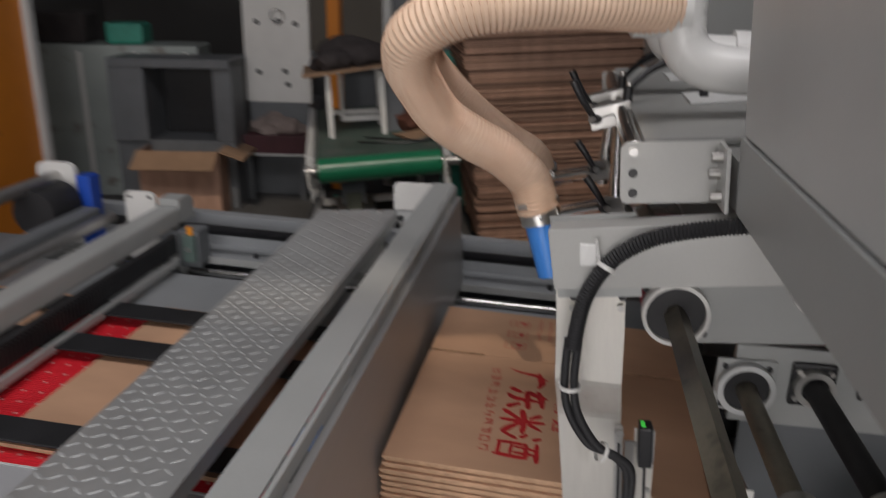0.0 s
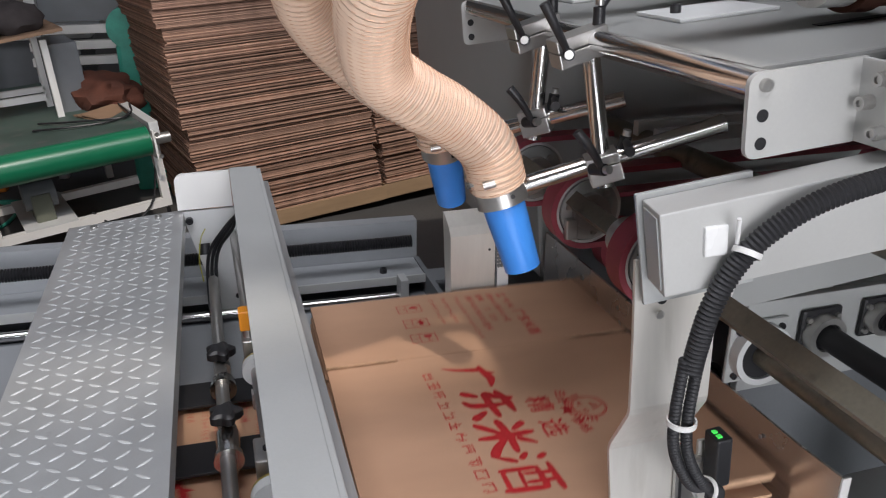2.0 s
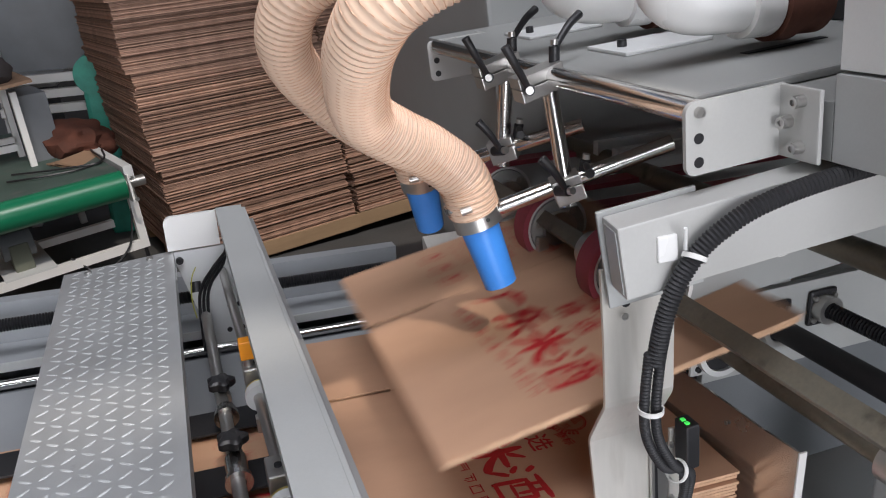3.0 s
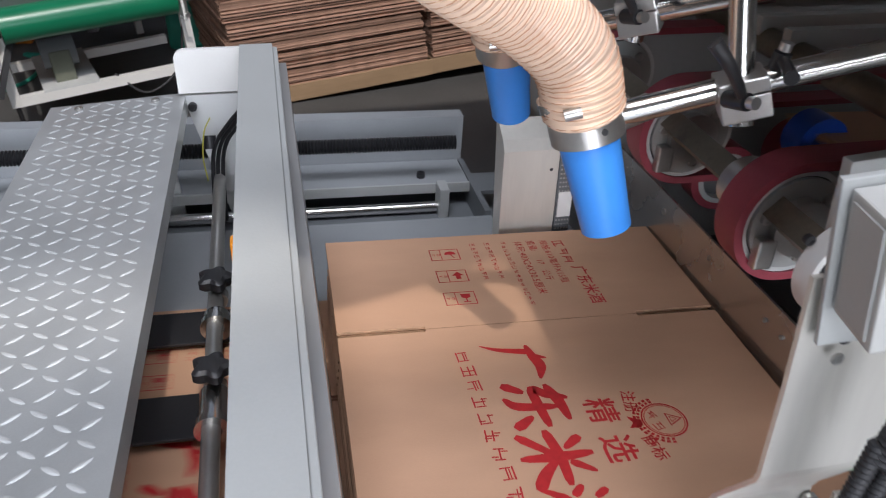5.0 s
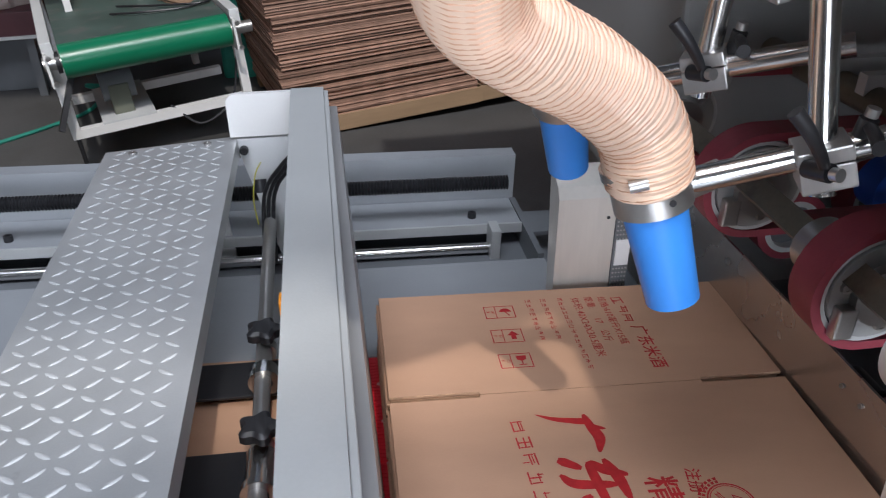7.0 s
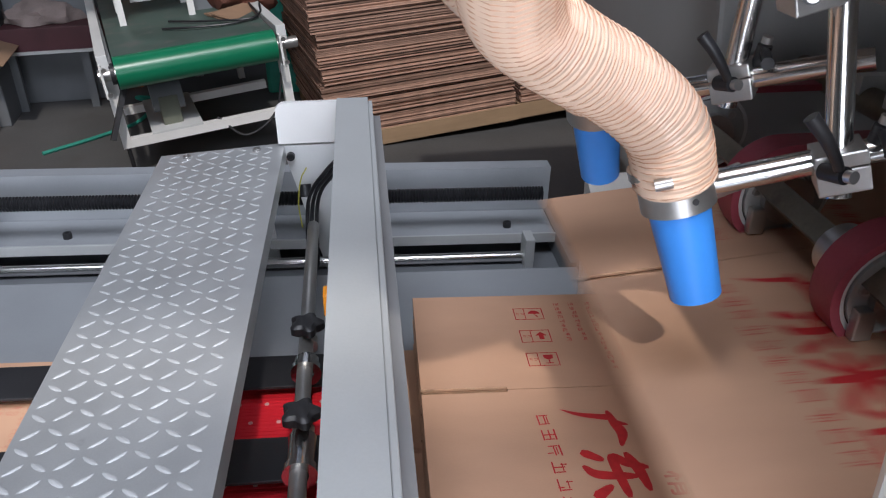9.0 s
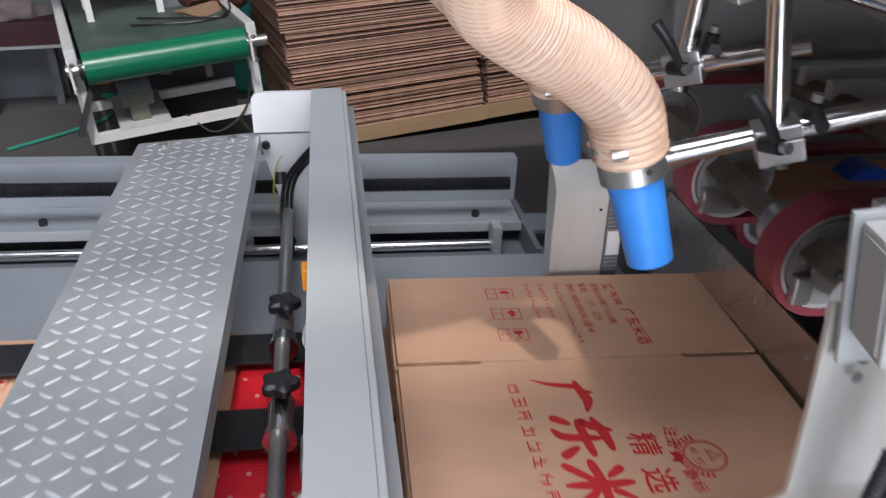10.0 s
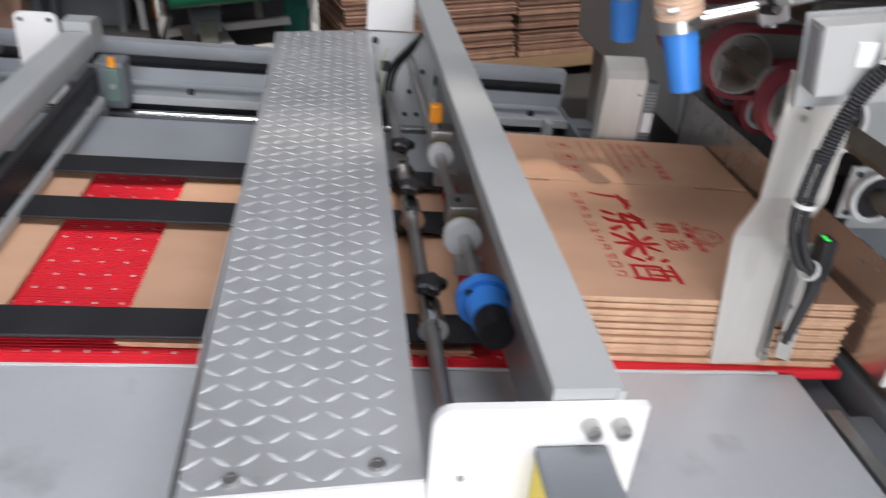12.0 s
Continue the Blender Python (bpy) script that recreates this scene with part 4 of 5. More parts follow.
def shafts():
    for name, a, b, r, material, label in (
            ("drive_shaft", (0.512, -1.25, 1.250), (0.503, 0.44, 1.264), 0.021, OLD_BAR, "square oily steel drive shaft"),
            ("drive_shaft", (0.662, -1.4, 1.105), (0.645, -0.28, 1.122), 0.018, OLD_BAR, "round oily steel drive shaft"),
            ("drive_shaft", (0.785, -1.4, 1.120), (0.760, -0.28, 1.135), 0.020, RUBBER, "round black drive shaft"),
            ("drive_shaft", (0.765, -1.4, 1.335), (0.738, 0.44, 1.318), 0.022, OLD_BAR, "round dark steel drive shaft")):
        t = thing(name, label, "shaft", "drive shafts")
        part("bar", rod(a, b, r, seg=4 if "square" in label else 24), material, t, "", "square" not in label)
        part("shaft_collar", ring(Vector(b).lerp(Vector(a), 0.33), (0, 1, 0), r + 0.014, r * 0.9, 0.022), STEEL, t, "", True)
    t = thing("thread_spindle", "black threaded spindle in a square bearing", "shaft")
    pts = [Vector((0.868 + 0.00006 * i, -0.29 - 0.0035 * i, 1.147)) for i in range(330)]
    part("spindle", sweep(pts, lambda i: 0.015 if i % 2 else 0.0125, 10), SCREW, t, "", True)
    t = thing("upper_side_plate", "pale grey steel side plate with a bearing flange", "machine plate", at=LEAN_M)
    part("plate", box(0.455, 1.4, -0.290, -0.275, 1.178, 1.36, 0.002), PAINT, t)
    for x, z, r in ((0.476, 1.240, 0.058), (0.707, 1.280, 0.040)):
        part("bearing_housing", ring((x, -0.302, z), (0, 1, 0), r, r - 0.007, 0.024, 36), PAINT_WHITE, t, "round pale bearing housing", True)
        part("bearing_seal", ring((x, -0.298, z), (0, 1, 0), r - 0.007, 0.016, 0.012, 36), BLACK, t, "black bearing seal", True)
        for a in (-40, 140):
            bolt(t, (x + (r + 0.008) * math.cos(radians(a)), -0.290, z + (r + 0.008) * math.sin(radians(a))), (0, -1, 0), 0.006, 0.006, BLACK)
    bolt(t, (0.620, -0.290, 1.300), (0, -1, 0), 0.010, 0.010, STEEL)
    t = thing("lower_side_plate", "pale grey steel side plate with bearings", "machine plate")
    part("plate", box(0.625, 1.4, -0.285, -0.270, 1.045, 1.200, 0.002), PAINT, t)
    part("lower_plate", box(0.66, 1.4, -0.245, -0.230, 0.78, 1.045, 0.002), PAINT_DARK, t)
    for x, z, r in ((0.645, 1.122, 0.050), (0.760, 1.135, 0.034), (0.868, 1.147, 0.026)):
        if r > 0.04:
            part("bearing_plate", box(x - 0.052, x + 0.052, -0.294, -0.2855, z - 0.052, z + 0.052, 0.004), PAINT, t, "pale square bearing plate")
        else:
            part("bearing_plate", box(x - r - 0.004, x + r + 0.004, -0.294, -0.2855, z - r - 0.008, z + r + 0.008, 0.006), BLACK, t, "black square bearing plate")
        part("bearing_flange", ring((x, -0.304, z), (0, 1, 0), r, r - 0.010, 0.020, 32), PAINT_LIGHT if r > 0.04 else STEEL, t, "round bearing flange", True)
        part("bearing_seal", ring((x, -0.302, z), (0, 1, 0), r - 0.010, 0.014, 0.012, 32), BLACK, t, "black bearing seal", True)
        for a in (45, 135, 225, 315):
            bolt(t, (x + (r + 0.004) * math.cos(radians(a)), -0.294, z + (r + 0.004) * math.sin(radians(a))), (0, -1, 0), 0.005, 0.006, STEEL if r < 0.04 else BLACK)
    t = thing("coil_spring_wheel", "black spring-loaded wheel beside the guide plate", "wheel")
    for k in range(4):
        part("coil", ring((0.672, -0.10 - 0.012 * k, 0.965), (0, 1, 0), 0.045, 0.037, 0.006, 30), CHROME if k % 2 else BLACK, t, "", True)
    part("core", rod((0.672, -0.15, 0.965), (0.672, -0.03, 0.965), 0.033), BLACK, t, "", True)
    t = thing("blue_wheel", "blue plastic wheel inside the machine", "wheel")
    part("wheel", ring((0.845, 0.20, 1.160), (0, 1, 0), 0.046, 0.022, 0.05, 30), BLUE_DARK, t, "", True)
    t = thing("paper_shelf", "dark sheet-metal tray inside the machine", "tray")
    part("tray", box(0.60, 1.4, -0.10, 0.45, 0.80, 0.82), PAINT_DARK, t)
    part("cross_slats", box(0.72, 1.4, 0.16, 0.18, 1.33, 1.36), PAINT_LIGHT, t)
    part("cross_slats", box(0.72, 1.4, 0.24, 0.26, 1.33, 1.36), PAINT_LIGHT, t)


shafts()


def pressure_cover():
    """Bent stainless cover at the far end, with its perforated chain."""
    t = thing("guide_cover", "bent stainless cover plate with perforated side strip", "machine cover")
    bm = bmesh.new()
    rows = [(0.295, 0.845), (0.295, 1.128), (0.307, 1.146), (0.345, 1.170), (0.352, 1.166), (0.325, 0.845)]
    l = [bm.verts.new((0.327, y, z)) for y, z in rows]
    r = [bm.verts.new((0.428, y, z)) for y, z in rows]
    bm.faces.new(l), bm.faces.new(r)
    for i in range(len(rows)):
        bm.faces.new((l[i], l[(i + 1) % len(rows)], r[(i + 1) % len(rows)], r[i]))
    part("cover", bm, STAINLESS, t)
    part("chain", box(0.430, 0.460, 0.295, 0.33, 0.86, 1.12, 0.001), PAINT_DARK, t)
    bm = bmesh.new()
    for i in range(5):
        for j in range(26):
            bmesh.ops.create_circle(bm, cap_ends=True, segments=6, radius=0.0019, matrix=Matrix.Translation((0.434 + i * 0.0055, 0.2935, 0.885 + j * 0.0085)) @ UPRIGHT)
    tagged(part("perforations", bm, STEEL, t), kind="stuff")
    part("label_plate", box(0.433, 0.458, 0.291, 0.2932, 0.995, 1.045), PVC, t)
    bolt(t, (0.415, 0.295, 1.090), (0, -1, 0), 0.003, 0.001)


pressure_cover()


# ---- behind the machine ----
def belt_conveyor():
    m = Matrix.Translation((-1.26, 2.94, 0)) @ pose(0, 0, 0, 0, -4, 18)
    t = thing("belt_conveyor", "green belt conveyor on a white frame with a small motor", "conveyor", at=m)
    w, zc, r = 0.92, 0.648, 0.080
    part("drive_roller", rod((0.07, 0, zc), (w - 0.07, 0, zc), r, seg=36), GREEN, t, "glossy green covered roller", True)
    part("belt", box(0.07, w - 0.07, 0.0, 1.9, zc + r - 0.004, zc + r + 0.001), GREEN_DUSTY, t, "dusty dull green belt")
    for x in (0.0, w - 0.055):
        part("side_rail", box(x, x + 0.05, -0.02, 1.9, zc + 0.02, zc + 0.10, 0.004), PAINT_LIGHT, t)
        part("bearing_plate", plate(rounded(x, x + 0.012, zc - 0.10, zc + 0.06, 0.004), 0.12, None, Matrix.Translation((0, 0.06, 0)) @ UPRIGHT), PAINT_WHITE, t)
        part("leg", box(x + 0.005, x + 0.05, 0.06, 0.105, 0.245, zc + 0.02), PAINT_WHITE, t)
        part("adjusting_foot", rod((x + 0.028, 0.08, -0.08), (x + 0.028, 0.08, 0.245), 0.011), BLACK, t, "thin dark adjusting foot", True)
        part("leg", box(x + 0.005, x + 0.05, 1.7, 1.745, 0.0, zc + 0.02), PAINT_WHITE, t)
        part("axle", rod((x - 0.01, 0, zc), (x + 0.10, 0, zc), 0.03), STEEL, t, "", True)
        for z in (zc - 0.08, zc + 0.04):
            bolt(t, (x + 0.02, -0.062, z), (0, -1, 0), 0.012, 0.012, STEEL)
    part("cross_rail", box(0.05, w - 0.05, 0.060, 0.105, 0.245, 0.290), PAINT_WHITE, t)
    part("cross_rail", box(0.05, w - 0.05, 0.60, 0.645, 0.245, 0.290), PAINT_WHITE, t)
    part("sprocket", ring((0.055, 0, zc), (1, 0, 0), 0.05, 0.03, 0.02, 24), BLACK, t)
    part("chain", box(0.09, 0.115, 0.05, 0.09, -0.29, 0.0, m=Matrix.Translation((0.02, 0, zc)) @ pose(0, 0, 0, -22, 28, 0)), BLACK, t, "black drive chain")
    motor = part("motor", rod((0.20, 0.22, 0.43), (0.36, 0.22, 0.43), 0.075, seg=28), PAINT_DARK, t, "dull grey-green gear motor", True)
    part("gearbox", box(0.23, 0.33, 0.14, 0.30, 0.292, 0.45, 0.01), mat("dull_motor_green", (0.16, 0.17, 0.13), 0.6, 0.2), t)
    part("motor_base", box(0.16, 0.42, 0.06, 0.64, 0.2905, 0.300), PAINT_LIGHT, t)
    for k, pts in enumerate(([(0.35, 0.35, 0.74), (0.5, 0.25, 0.745), (0.7, 0.22, 0.74), (0.85, 0.3, 0.745), (0.9, 0.5, 0.76)], [(0.4, 0.5, 0.74), (0.6, 0.33, 0.745), (0.82, 0.25, 0.745), (0.86, 0.6, 0.75)], [(0.5, 0.1, 0.30), (0.62, 0.02, 0.20), (0.8, 0.05, 0.28), (0.88, 0.08, 0.5)])):
        part("cable", sweep(smooth_path(pts, 8), 0.006, 6), BLACK, t, "loose black cable", True)
    return t


belt_conveyor()


def pallet_stack(name, m, w, d, layers, seed, label):
    """Flat carton blanks piled on a wooden pallet."""
    rng = random.Random(seed)
    p = thing("pallet", "rough wooden pallet under a pile of cardboard", "pallet", "pallets", at=m)
    for y in (0.0, d * 0.45, d - 0.1):
        part("bearer", box(0, w, y, y + 0.09, 0.02, 0.10, 0.004), WOOD, p)
    for k in range(7):
        x = k * (w - 0.12) / 6
        part("deck_board", box(x, x + 0.12, -0.01, d, 0.10, 0.122, 0.003), WOOD, p)
    part("front_board", box(-0.01, w + 0.02, -0.015, -0.001, 0.03, 0.125, 0.002), WOOD, p)
    t = thing(name, label, "cardboard stack", "cardboard stacks", at=m)
    z, drift, bm = 0.124, 0.0, bmesh.new()
    for k in range(layers):
        h = rng.choice((0.0065, 0.0075, 0.0085, 0.0095))
        drift += rng.uniform(-0.003, 0.003)
        if k % 12 == 0:
            drift = rng.uniform(-0.015, 0.015)
        dx, dy = drift - 0.06 * (z - 0.124) + rng.uniform(-0.004, 0.004), rng.uniform(-0.014, 0.014) + (0.025 if rng.random() < 0.15 else 0)
        box(0.0 + dx, w + dx + rng.uniform(-0.006, 0.006), dy, d + dy, z, z + h * 0.8, bm=bm)
        z += h
        if k % 12 == 11 or k == layers - 1:
            tagged(part("bundle", bm, CARD_OLD, t), kind="stuff")
            bm = bmesh.new()
    bm.free()


STACK_AT = Matrix.Translation((-0.24, 3.45, -0.03)) @ pose(0, 0, 0, 0, -3, 14)
pallet_stack("cardboard_stack", STACK_AT, 1.17, 1.1, 240, 3, "tall pile of flat brown corrugated carton blanks on a pallet")
pallet_stack("cardboard_stack", STACK_AT @ Matrix.Translation((1.195, 0.01, 0)), 1.0, 1.1, 240, 5, "tall pile of flat brown corrugated carton blanks, neighbouring pile")


def bench():
    m = Matrix.Translation((-1.38, 3.55, 0.735)) @ pose(0, 0, 0, 0, -3, 18)
    t = thing("small_bench", "white steel bench with a brown cardboard top", "bench", at=m)
    for x in (0.03, 0.40):
        for y in (0.0, 0.36):
            part("leg", box(x, x + 0.035, y, y + 0.035, 0, 0.44), PAINT_WHITE, t)
    part("inner_frame", box(0.12, 0.40, 0.30, 0.33, 0.06, 0.10), PAINT_WHITE, t)
    part("inner_frame", box(0.12, 0.15, 0.30, 0.33, 0.06, 0.42), PAINT_WHITE, t)
    part("stretcher", box(0.05, 0.42, 0.36, 0.39, 0.10, 0.135), PAINT_WHITE, t)
    part("top", box(-0.08, 0.56, -0.09, 0.55, 0.44, 0.458, m=pose(0, 0, 0, 0, -5, 0)), CARD_SCRAP, t, "worn cardboard bench top")
    part("back_panel", box(0.44, 0.60, 0.1, 0.5, 0.0, 0.40), PAINT_DARK, t)
    t = thing("cloth_bundle", "dark bundle of work clothes on the bench", "clothes", at=m)
    bm = bmesh.new()
    for x, y, z, a, b, c in ((0.10, 0.05, 0.53, 0.13, 0.12, 0.08), (0.30, 0.08, 0.56, 0.16, 0.13, 0.09), (0.20, 0.2, 0.58, 0.2, 0.14, 0.1), (0.02, 0.12, 0.50, 0.09, 0.08, 0.05)):
        r = bmesh.ops.create_icosphere(bm, subdivisions=3, radius=1)
        for v in r["verts"]:
            k = 1 + 0.22 * noise.noise(v.co * 2.2 + Vector((x * 9, y * 9, 0)))
            v.co = Vector((x + v.co.x * a * k, y + v.co.y * b * k, max(0.462, z + v.co.z * c * k)))
    part("cloth", bm, CLOTH, t, "", True)


bench()


def clutter():
    t = thing("scrap_pile", "rust-brown pile of scrap and torn cardboard on the conveyor", "scrap pile", at=Matrix.Translation((-0.78, 3.95, 0.735)))
    bm = bmesh.new()
    r = bmesh.ops.create_icosphere(bm, subdivisions=4, radius=1)
    for v in r["verts"]:
        k = 1 + 0.3 * noise.noise(v.co * 2.6)
        v.co = Vector((v.co.x * 0.22 * k, v.co.y * 0.21 * k, max(0, 0.08 + v.co.z * 0.15 * k)))
    part("mound", bm, RUST, t, "", True)
    for k in range(5):
        part("torn_board", box(-0.14, 0.14, -0.10, 0.08, 0, 0.008, m=Matrix.Translation((-0.02 + 0.02 * k, -0.25 - 0.02 * k, 0.002 + 0.012 * k)) @ pose(0, 0, 0, 2 * k, 3 - k, 14 * k)), CARD_SCRAP, t, "torn brown board")
    t = thing("green_machine_head", "old sea-green machine casting behind the conveyor", "machine", at=Matrix.Translation((-0.62, 4.75, 0)))
    part("column", box(-0.12, 0.12, -0.12, 0.12, 0, 1.05, 0.03), MACHINE_GREEN, t)
    part("head", rod((-0.02, -0.13, 1.15), (-0.02, 0.1, 1.15), 0.14, seg=28), MACHINE_GREEN, t, "", True)
    part("side_box", box(0.12, 0.42, -0.1, 0.2, 0.2, 0.95, 0.02), PAINT_DARK, t)
    t = thing("timber_rack", "pale rails of a low rack against the wall", "rack", at=Matrix.Translation((-1.25, 5.05, 0)))
    for k in range(3):
        part("rail", box(-0.1, 0.62, 0, 0.09, 0.86 + 0.11 * k, 0.92 + 0.11 * k, 0.004), PAINT_WHITE, t)
    for x in (-0.1, 0.56):
        part("post", box(x, x + 0.07, 0.09, 0.16, 0, 1.8), PAINT_LIGHT, t)
    # dark sheet added as the shade in the rack's empty bay
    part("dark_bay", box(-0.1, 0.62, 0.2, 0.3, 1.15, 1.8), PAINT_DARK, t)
    t = thing("control_panel", "pale green-grey machine panel with bolt holes", "machine panel", at=Matrix.Translation((-2.4, 4.6, 0)) @ pose(0, 0, 0, 0, 0, 6))
    part("panel", box(0, 0.55, 0, 0.05, 0.80, 2.2, 0.01), PAINT_WHITE, t)
    part("base", box(0.02, 0.53, 0.0, 0.5, 0, 0.80, 0.01), PAINT_DARK, t)
    for x, z in ((0.12, 1.05), (0.34, 1.06), (0.36, 0.95), (0.12, 1.45), (0.3, 1.46), (0.44, 1.44)):
        part("hole", rod((x, -0.004, z), (x, 0.01, z), 0.022), BLACK, t, "", True)
    part("handle", ring((0.3, -0.02, 1.50), (0, 1, 0), 0.06, 0.045, 0.02, 24), CHROME, t, "", True)
    t = thing("orange_column", "orange painted steel column", "column", at=Matrix.Translation((-1.78, 4.9, 0)))
    part("column", box(0, 0.11, 0, 0.11, 0, 4.0, 0.01), ORANGE, t)
    t = thing("machine_housing", "dark grey open machine housing", "machine", at=Matrix.Translation((-3.25, 3.95, 0)) @ pose(0, 0, 0, 0, 0, 8))
    part("side", box(0, 0.28, 0, 0.5, 0.55, 1.12, 0.01), PAINT_DARK, t)
    # black panel in place of the shade inside the open housing
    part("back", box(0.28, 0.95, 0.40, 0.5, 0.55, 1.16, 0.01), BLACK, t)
    part("far_side", box(0.80, 0.95, 0.05, 0.40, 0.55, 1.18, 0.01), PAINT_DARK, t)
    part("top", box(0, 0.95, 0, 0.5, 1.12, 1.19, 0.01), PAINT_DARK, t)
    part("foot", box(0, 0.95, 0.05, 0.5, 0.0, 0.55, 0.01), PAINT_DARK, t)
    t = thing("steel_cabinet", "tall pale steel cabinet with ribbed doors", "cabinet", at=Matrix.Translation((-4.2, 4.1, 0)) @ pose(0, 0, 0, 0, 0, 14))
    part("body", box(0, 1.5, 0, 0.5, 0, 1.25, 0.01), mat("pale_green_steel", (0.36, 0.40, 0.38), 0.5, 0.0, 0.15, 2, dirt=(0.2, 0.18, 0.15), dirt_at=0.58), t)
    for x in (0.12, 0.55, 1.0, 1.4):
        part("door_edge", box(x, x + 0.03, -0.02, 0.0, 0.05, 1.2), PAINT_WHITE, t)
    part("green_case", box(0.75, 1.05, 0.1, 0.4, 1.25, 1.42, 0.03), MACHINE_GREEN, t)
    part("dark_case", box(0.05, 0.6, 0.1, 0.45, 1.25, 1.5, 0.03), CLOTH, t)
    t = thing("cardboard_carton", "open brown carton standing on the floor", "carton box", at=Matrix.Translation((-2.95, 3.75, 0)) @ pose(0, 0, 0, 0, 0, 10))
    bm = bmesh.new()
    for dims in ((0, 0.62, 0, 0.012, 0, 0.52), (0, 0.62, 0.5, 0.512, 0, 0.52), (0, 0.012, 0.012, 0.5, 0, 0.52), (0.608, 0.62, 0.012, 0.5, 0, 0.52), (0.012, 0.608, 0.012, 0.5, 0, 0.012)):
        box(*dims, bm=bm)
    part("box", bm, CARD_OLD, t)
    part("flap", box(0, 0.62, -0.22, 0, 0, 0.008, m=Matrix.Translation((0, 0, 0.52)) @ pose(0, 0, 0, 28, 0, 0)), CARD_SCRAP, t, "open brown flap")
    part("side_flap", box(0, 0.2, 0, 0.5, 0, 0.008, m=Matrix.Translation((0.612, 0, 0.52)) @ pose(0, 0, 0, 0, 20, 0)), CARD_SCRAP, t, "open brown flap")
    t = thing("work_table", "low maroon board table with dark legs", "table", at=Matrix.Translation((-2.40, 4.35, 0)) @ pose(0, 0, 0, 0, 0, 8))
    part("top", box(0, 0.62, 0, 0.7, 0.40, 0.56, 0.006), MAROON, t)
    part("edge_strip", box(0, 0.62, -0.012, -0.001, 0.395, 0.415), PAINT_LIGHT, t)
    for x in (0.05, 0.50):
        for y in (0.06, 0.58):
            part("leg", box(x, x + 0.05, y, y + 0.05, 0, 0.40), PAINT_DARK, t)
    t = thing("cloth_heap", "pale dusty sheet heaped on the low table", "cloth", at=Matrix.Translation((-2.40, 4.35, 0.562)) @ pose(0, 0, 0, 0, 0, 8))
    bm = bmesh.new()
    r = bmesh.ops.create_icosphere(bm, subdivisions=4, radius=1)
    for v in r["verts"]:
        k = 1 + 0.25 * noise.noise(v.co * 2.3) + 0.08 * noise.noise(v.co * 7)
        v.co = Vector((0.29 + v.co.x * 0.27 * k, 0.3 + v.co.y * 0.24 * k, max(0, v.co.z * 0.15 * k)))
    part("sheet", bm, PALE_CLOTH, t, "", True)
    t = thing("orange_cabinet", "orange steel cabinet with an aluminium edge", "cabinet", at=Matrix.Translation((-3.40, 2.85, 0)))
    part("body", box(-0.5, 0.10, -0.6, 0.35, 0, 2.4, 0.01), ORANGE, t)
    part("edge", box(0.10, 0.15, 0.30, 0.36, 0.3, 2.4, 0.004), PAINT_LIGHT, t)
    t = thing("green_rope", "green rope lying on the floor", "rope")
    part("rope", sweep(smooth_path([(-1.95, 3.6, 0.01), (-1.7, 3.85, 0.012), (-1.52, 4.1, 0.012), (-1.5, 4.4, 0.03), (-1.62, 4.5, 0.05), (-1.45, 4.55, 0.02)], 8), 0.012, 6), MACHINE_GREEN, t, "", True)
    t = thing("dark_machine", "dark machine with a pale table top", "machine", at=Matrix.Translation((-2.6, 5.6, 0)))
    part("body", box(0, 1.5, 0, 0.8, 0, 1.0, 0.02), PAINT_DARK, t)
    part("top", box(-0.1, 1.6, -0.1, 0.9, 1.0, 1.06, 0.01), PAINT_LIGHT, t)


clutter()


# ---- printed cartons ----
def words(body, size, at, turn=0.0, bold=0.0, spacing=1.0):
    """Lettering as a flat mesh in x and y."""
    data = bpy.data.curves.new("words", "FONT")
    data.body, data.size, data.align_x, data.align_y = body, size, "CENTER", "CENTER"
    data.offset, data.space_character, data.resolution_u = bold, spacing, 2
    ob = new("words", data)
    dg = bpy.context.evaluated_depsgraph_get()
    me = bpy.data.meshes.new_from_object(ob.evaluated_get(dg))
    bpy.data.objects.remove(ob)
    me.transform(Matrix.Translation((*at, 0)) @ Matrix.Rotation(radians(turn), 4, "Z"))
    return me


def bars(cells, size, turn=0.0):
    """Writing that is not spelled out: short bars, cell by cell."""
    bm, rng = bmesh.new(), random.Random(len(cells) * 7 + 1)
    strokes = ((-0.45, 0.45, 0.32, 0.42), (-0.4, 0.4, -0.02, 0.07), (-0.45, 0.45, -0.42, -0.33), (-0.05, 0.05, -0.33, 0.32), (-0.42, -0.33, -0.30, 0.28), (0.33, 0.42, -0.30, 0.28), (-0.3, 0.3, 0.14, 0.21), (0.14, 0.22, -0.45, -0.08), (-0.24, -0.16, 0.08, 0.45))
    for x, y in cells:
        m = Matrix.Translation((x, y, 0)) @ Matrix.Rotation(radians(turn + rng.uniform(-5, 5)), 4, "Z")
        for dx0, dx1, dy0, dy1 in rng.sample(strokes, 5):
            vs = [bm.verts.new(m @ Vector((px * size, py * size, 0))) for px, py in ((dx0, dy0), (dx1, dy0), (dx1, dy1), (dx0, dy1))]
            bm.faces.new(vs)
    return bm


def flat(parts_list):
    """Joins meshes and bmeshes of lettering into one bmesh."""
    out = bmesh.new()
    for p in parts_list:
        if isinstance(p, bpy.types.Mesh):
            out.from_mesh(p)
        else:
            me = bpy.data.meshes.new("tmp")
            p.to_mesh(me)
            p.free()
            out.from_mesh(me)
    return out


def poly(points):
    bm = bmesh.new()
    bm.faces.new([bm.verts.new((x, y, 0)) for x, y in points])
    return bm


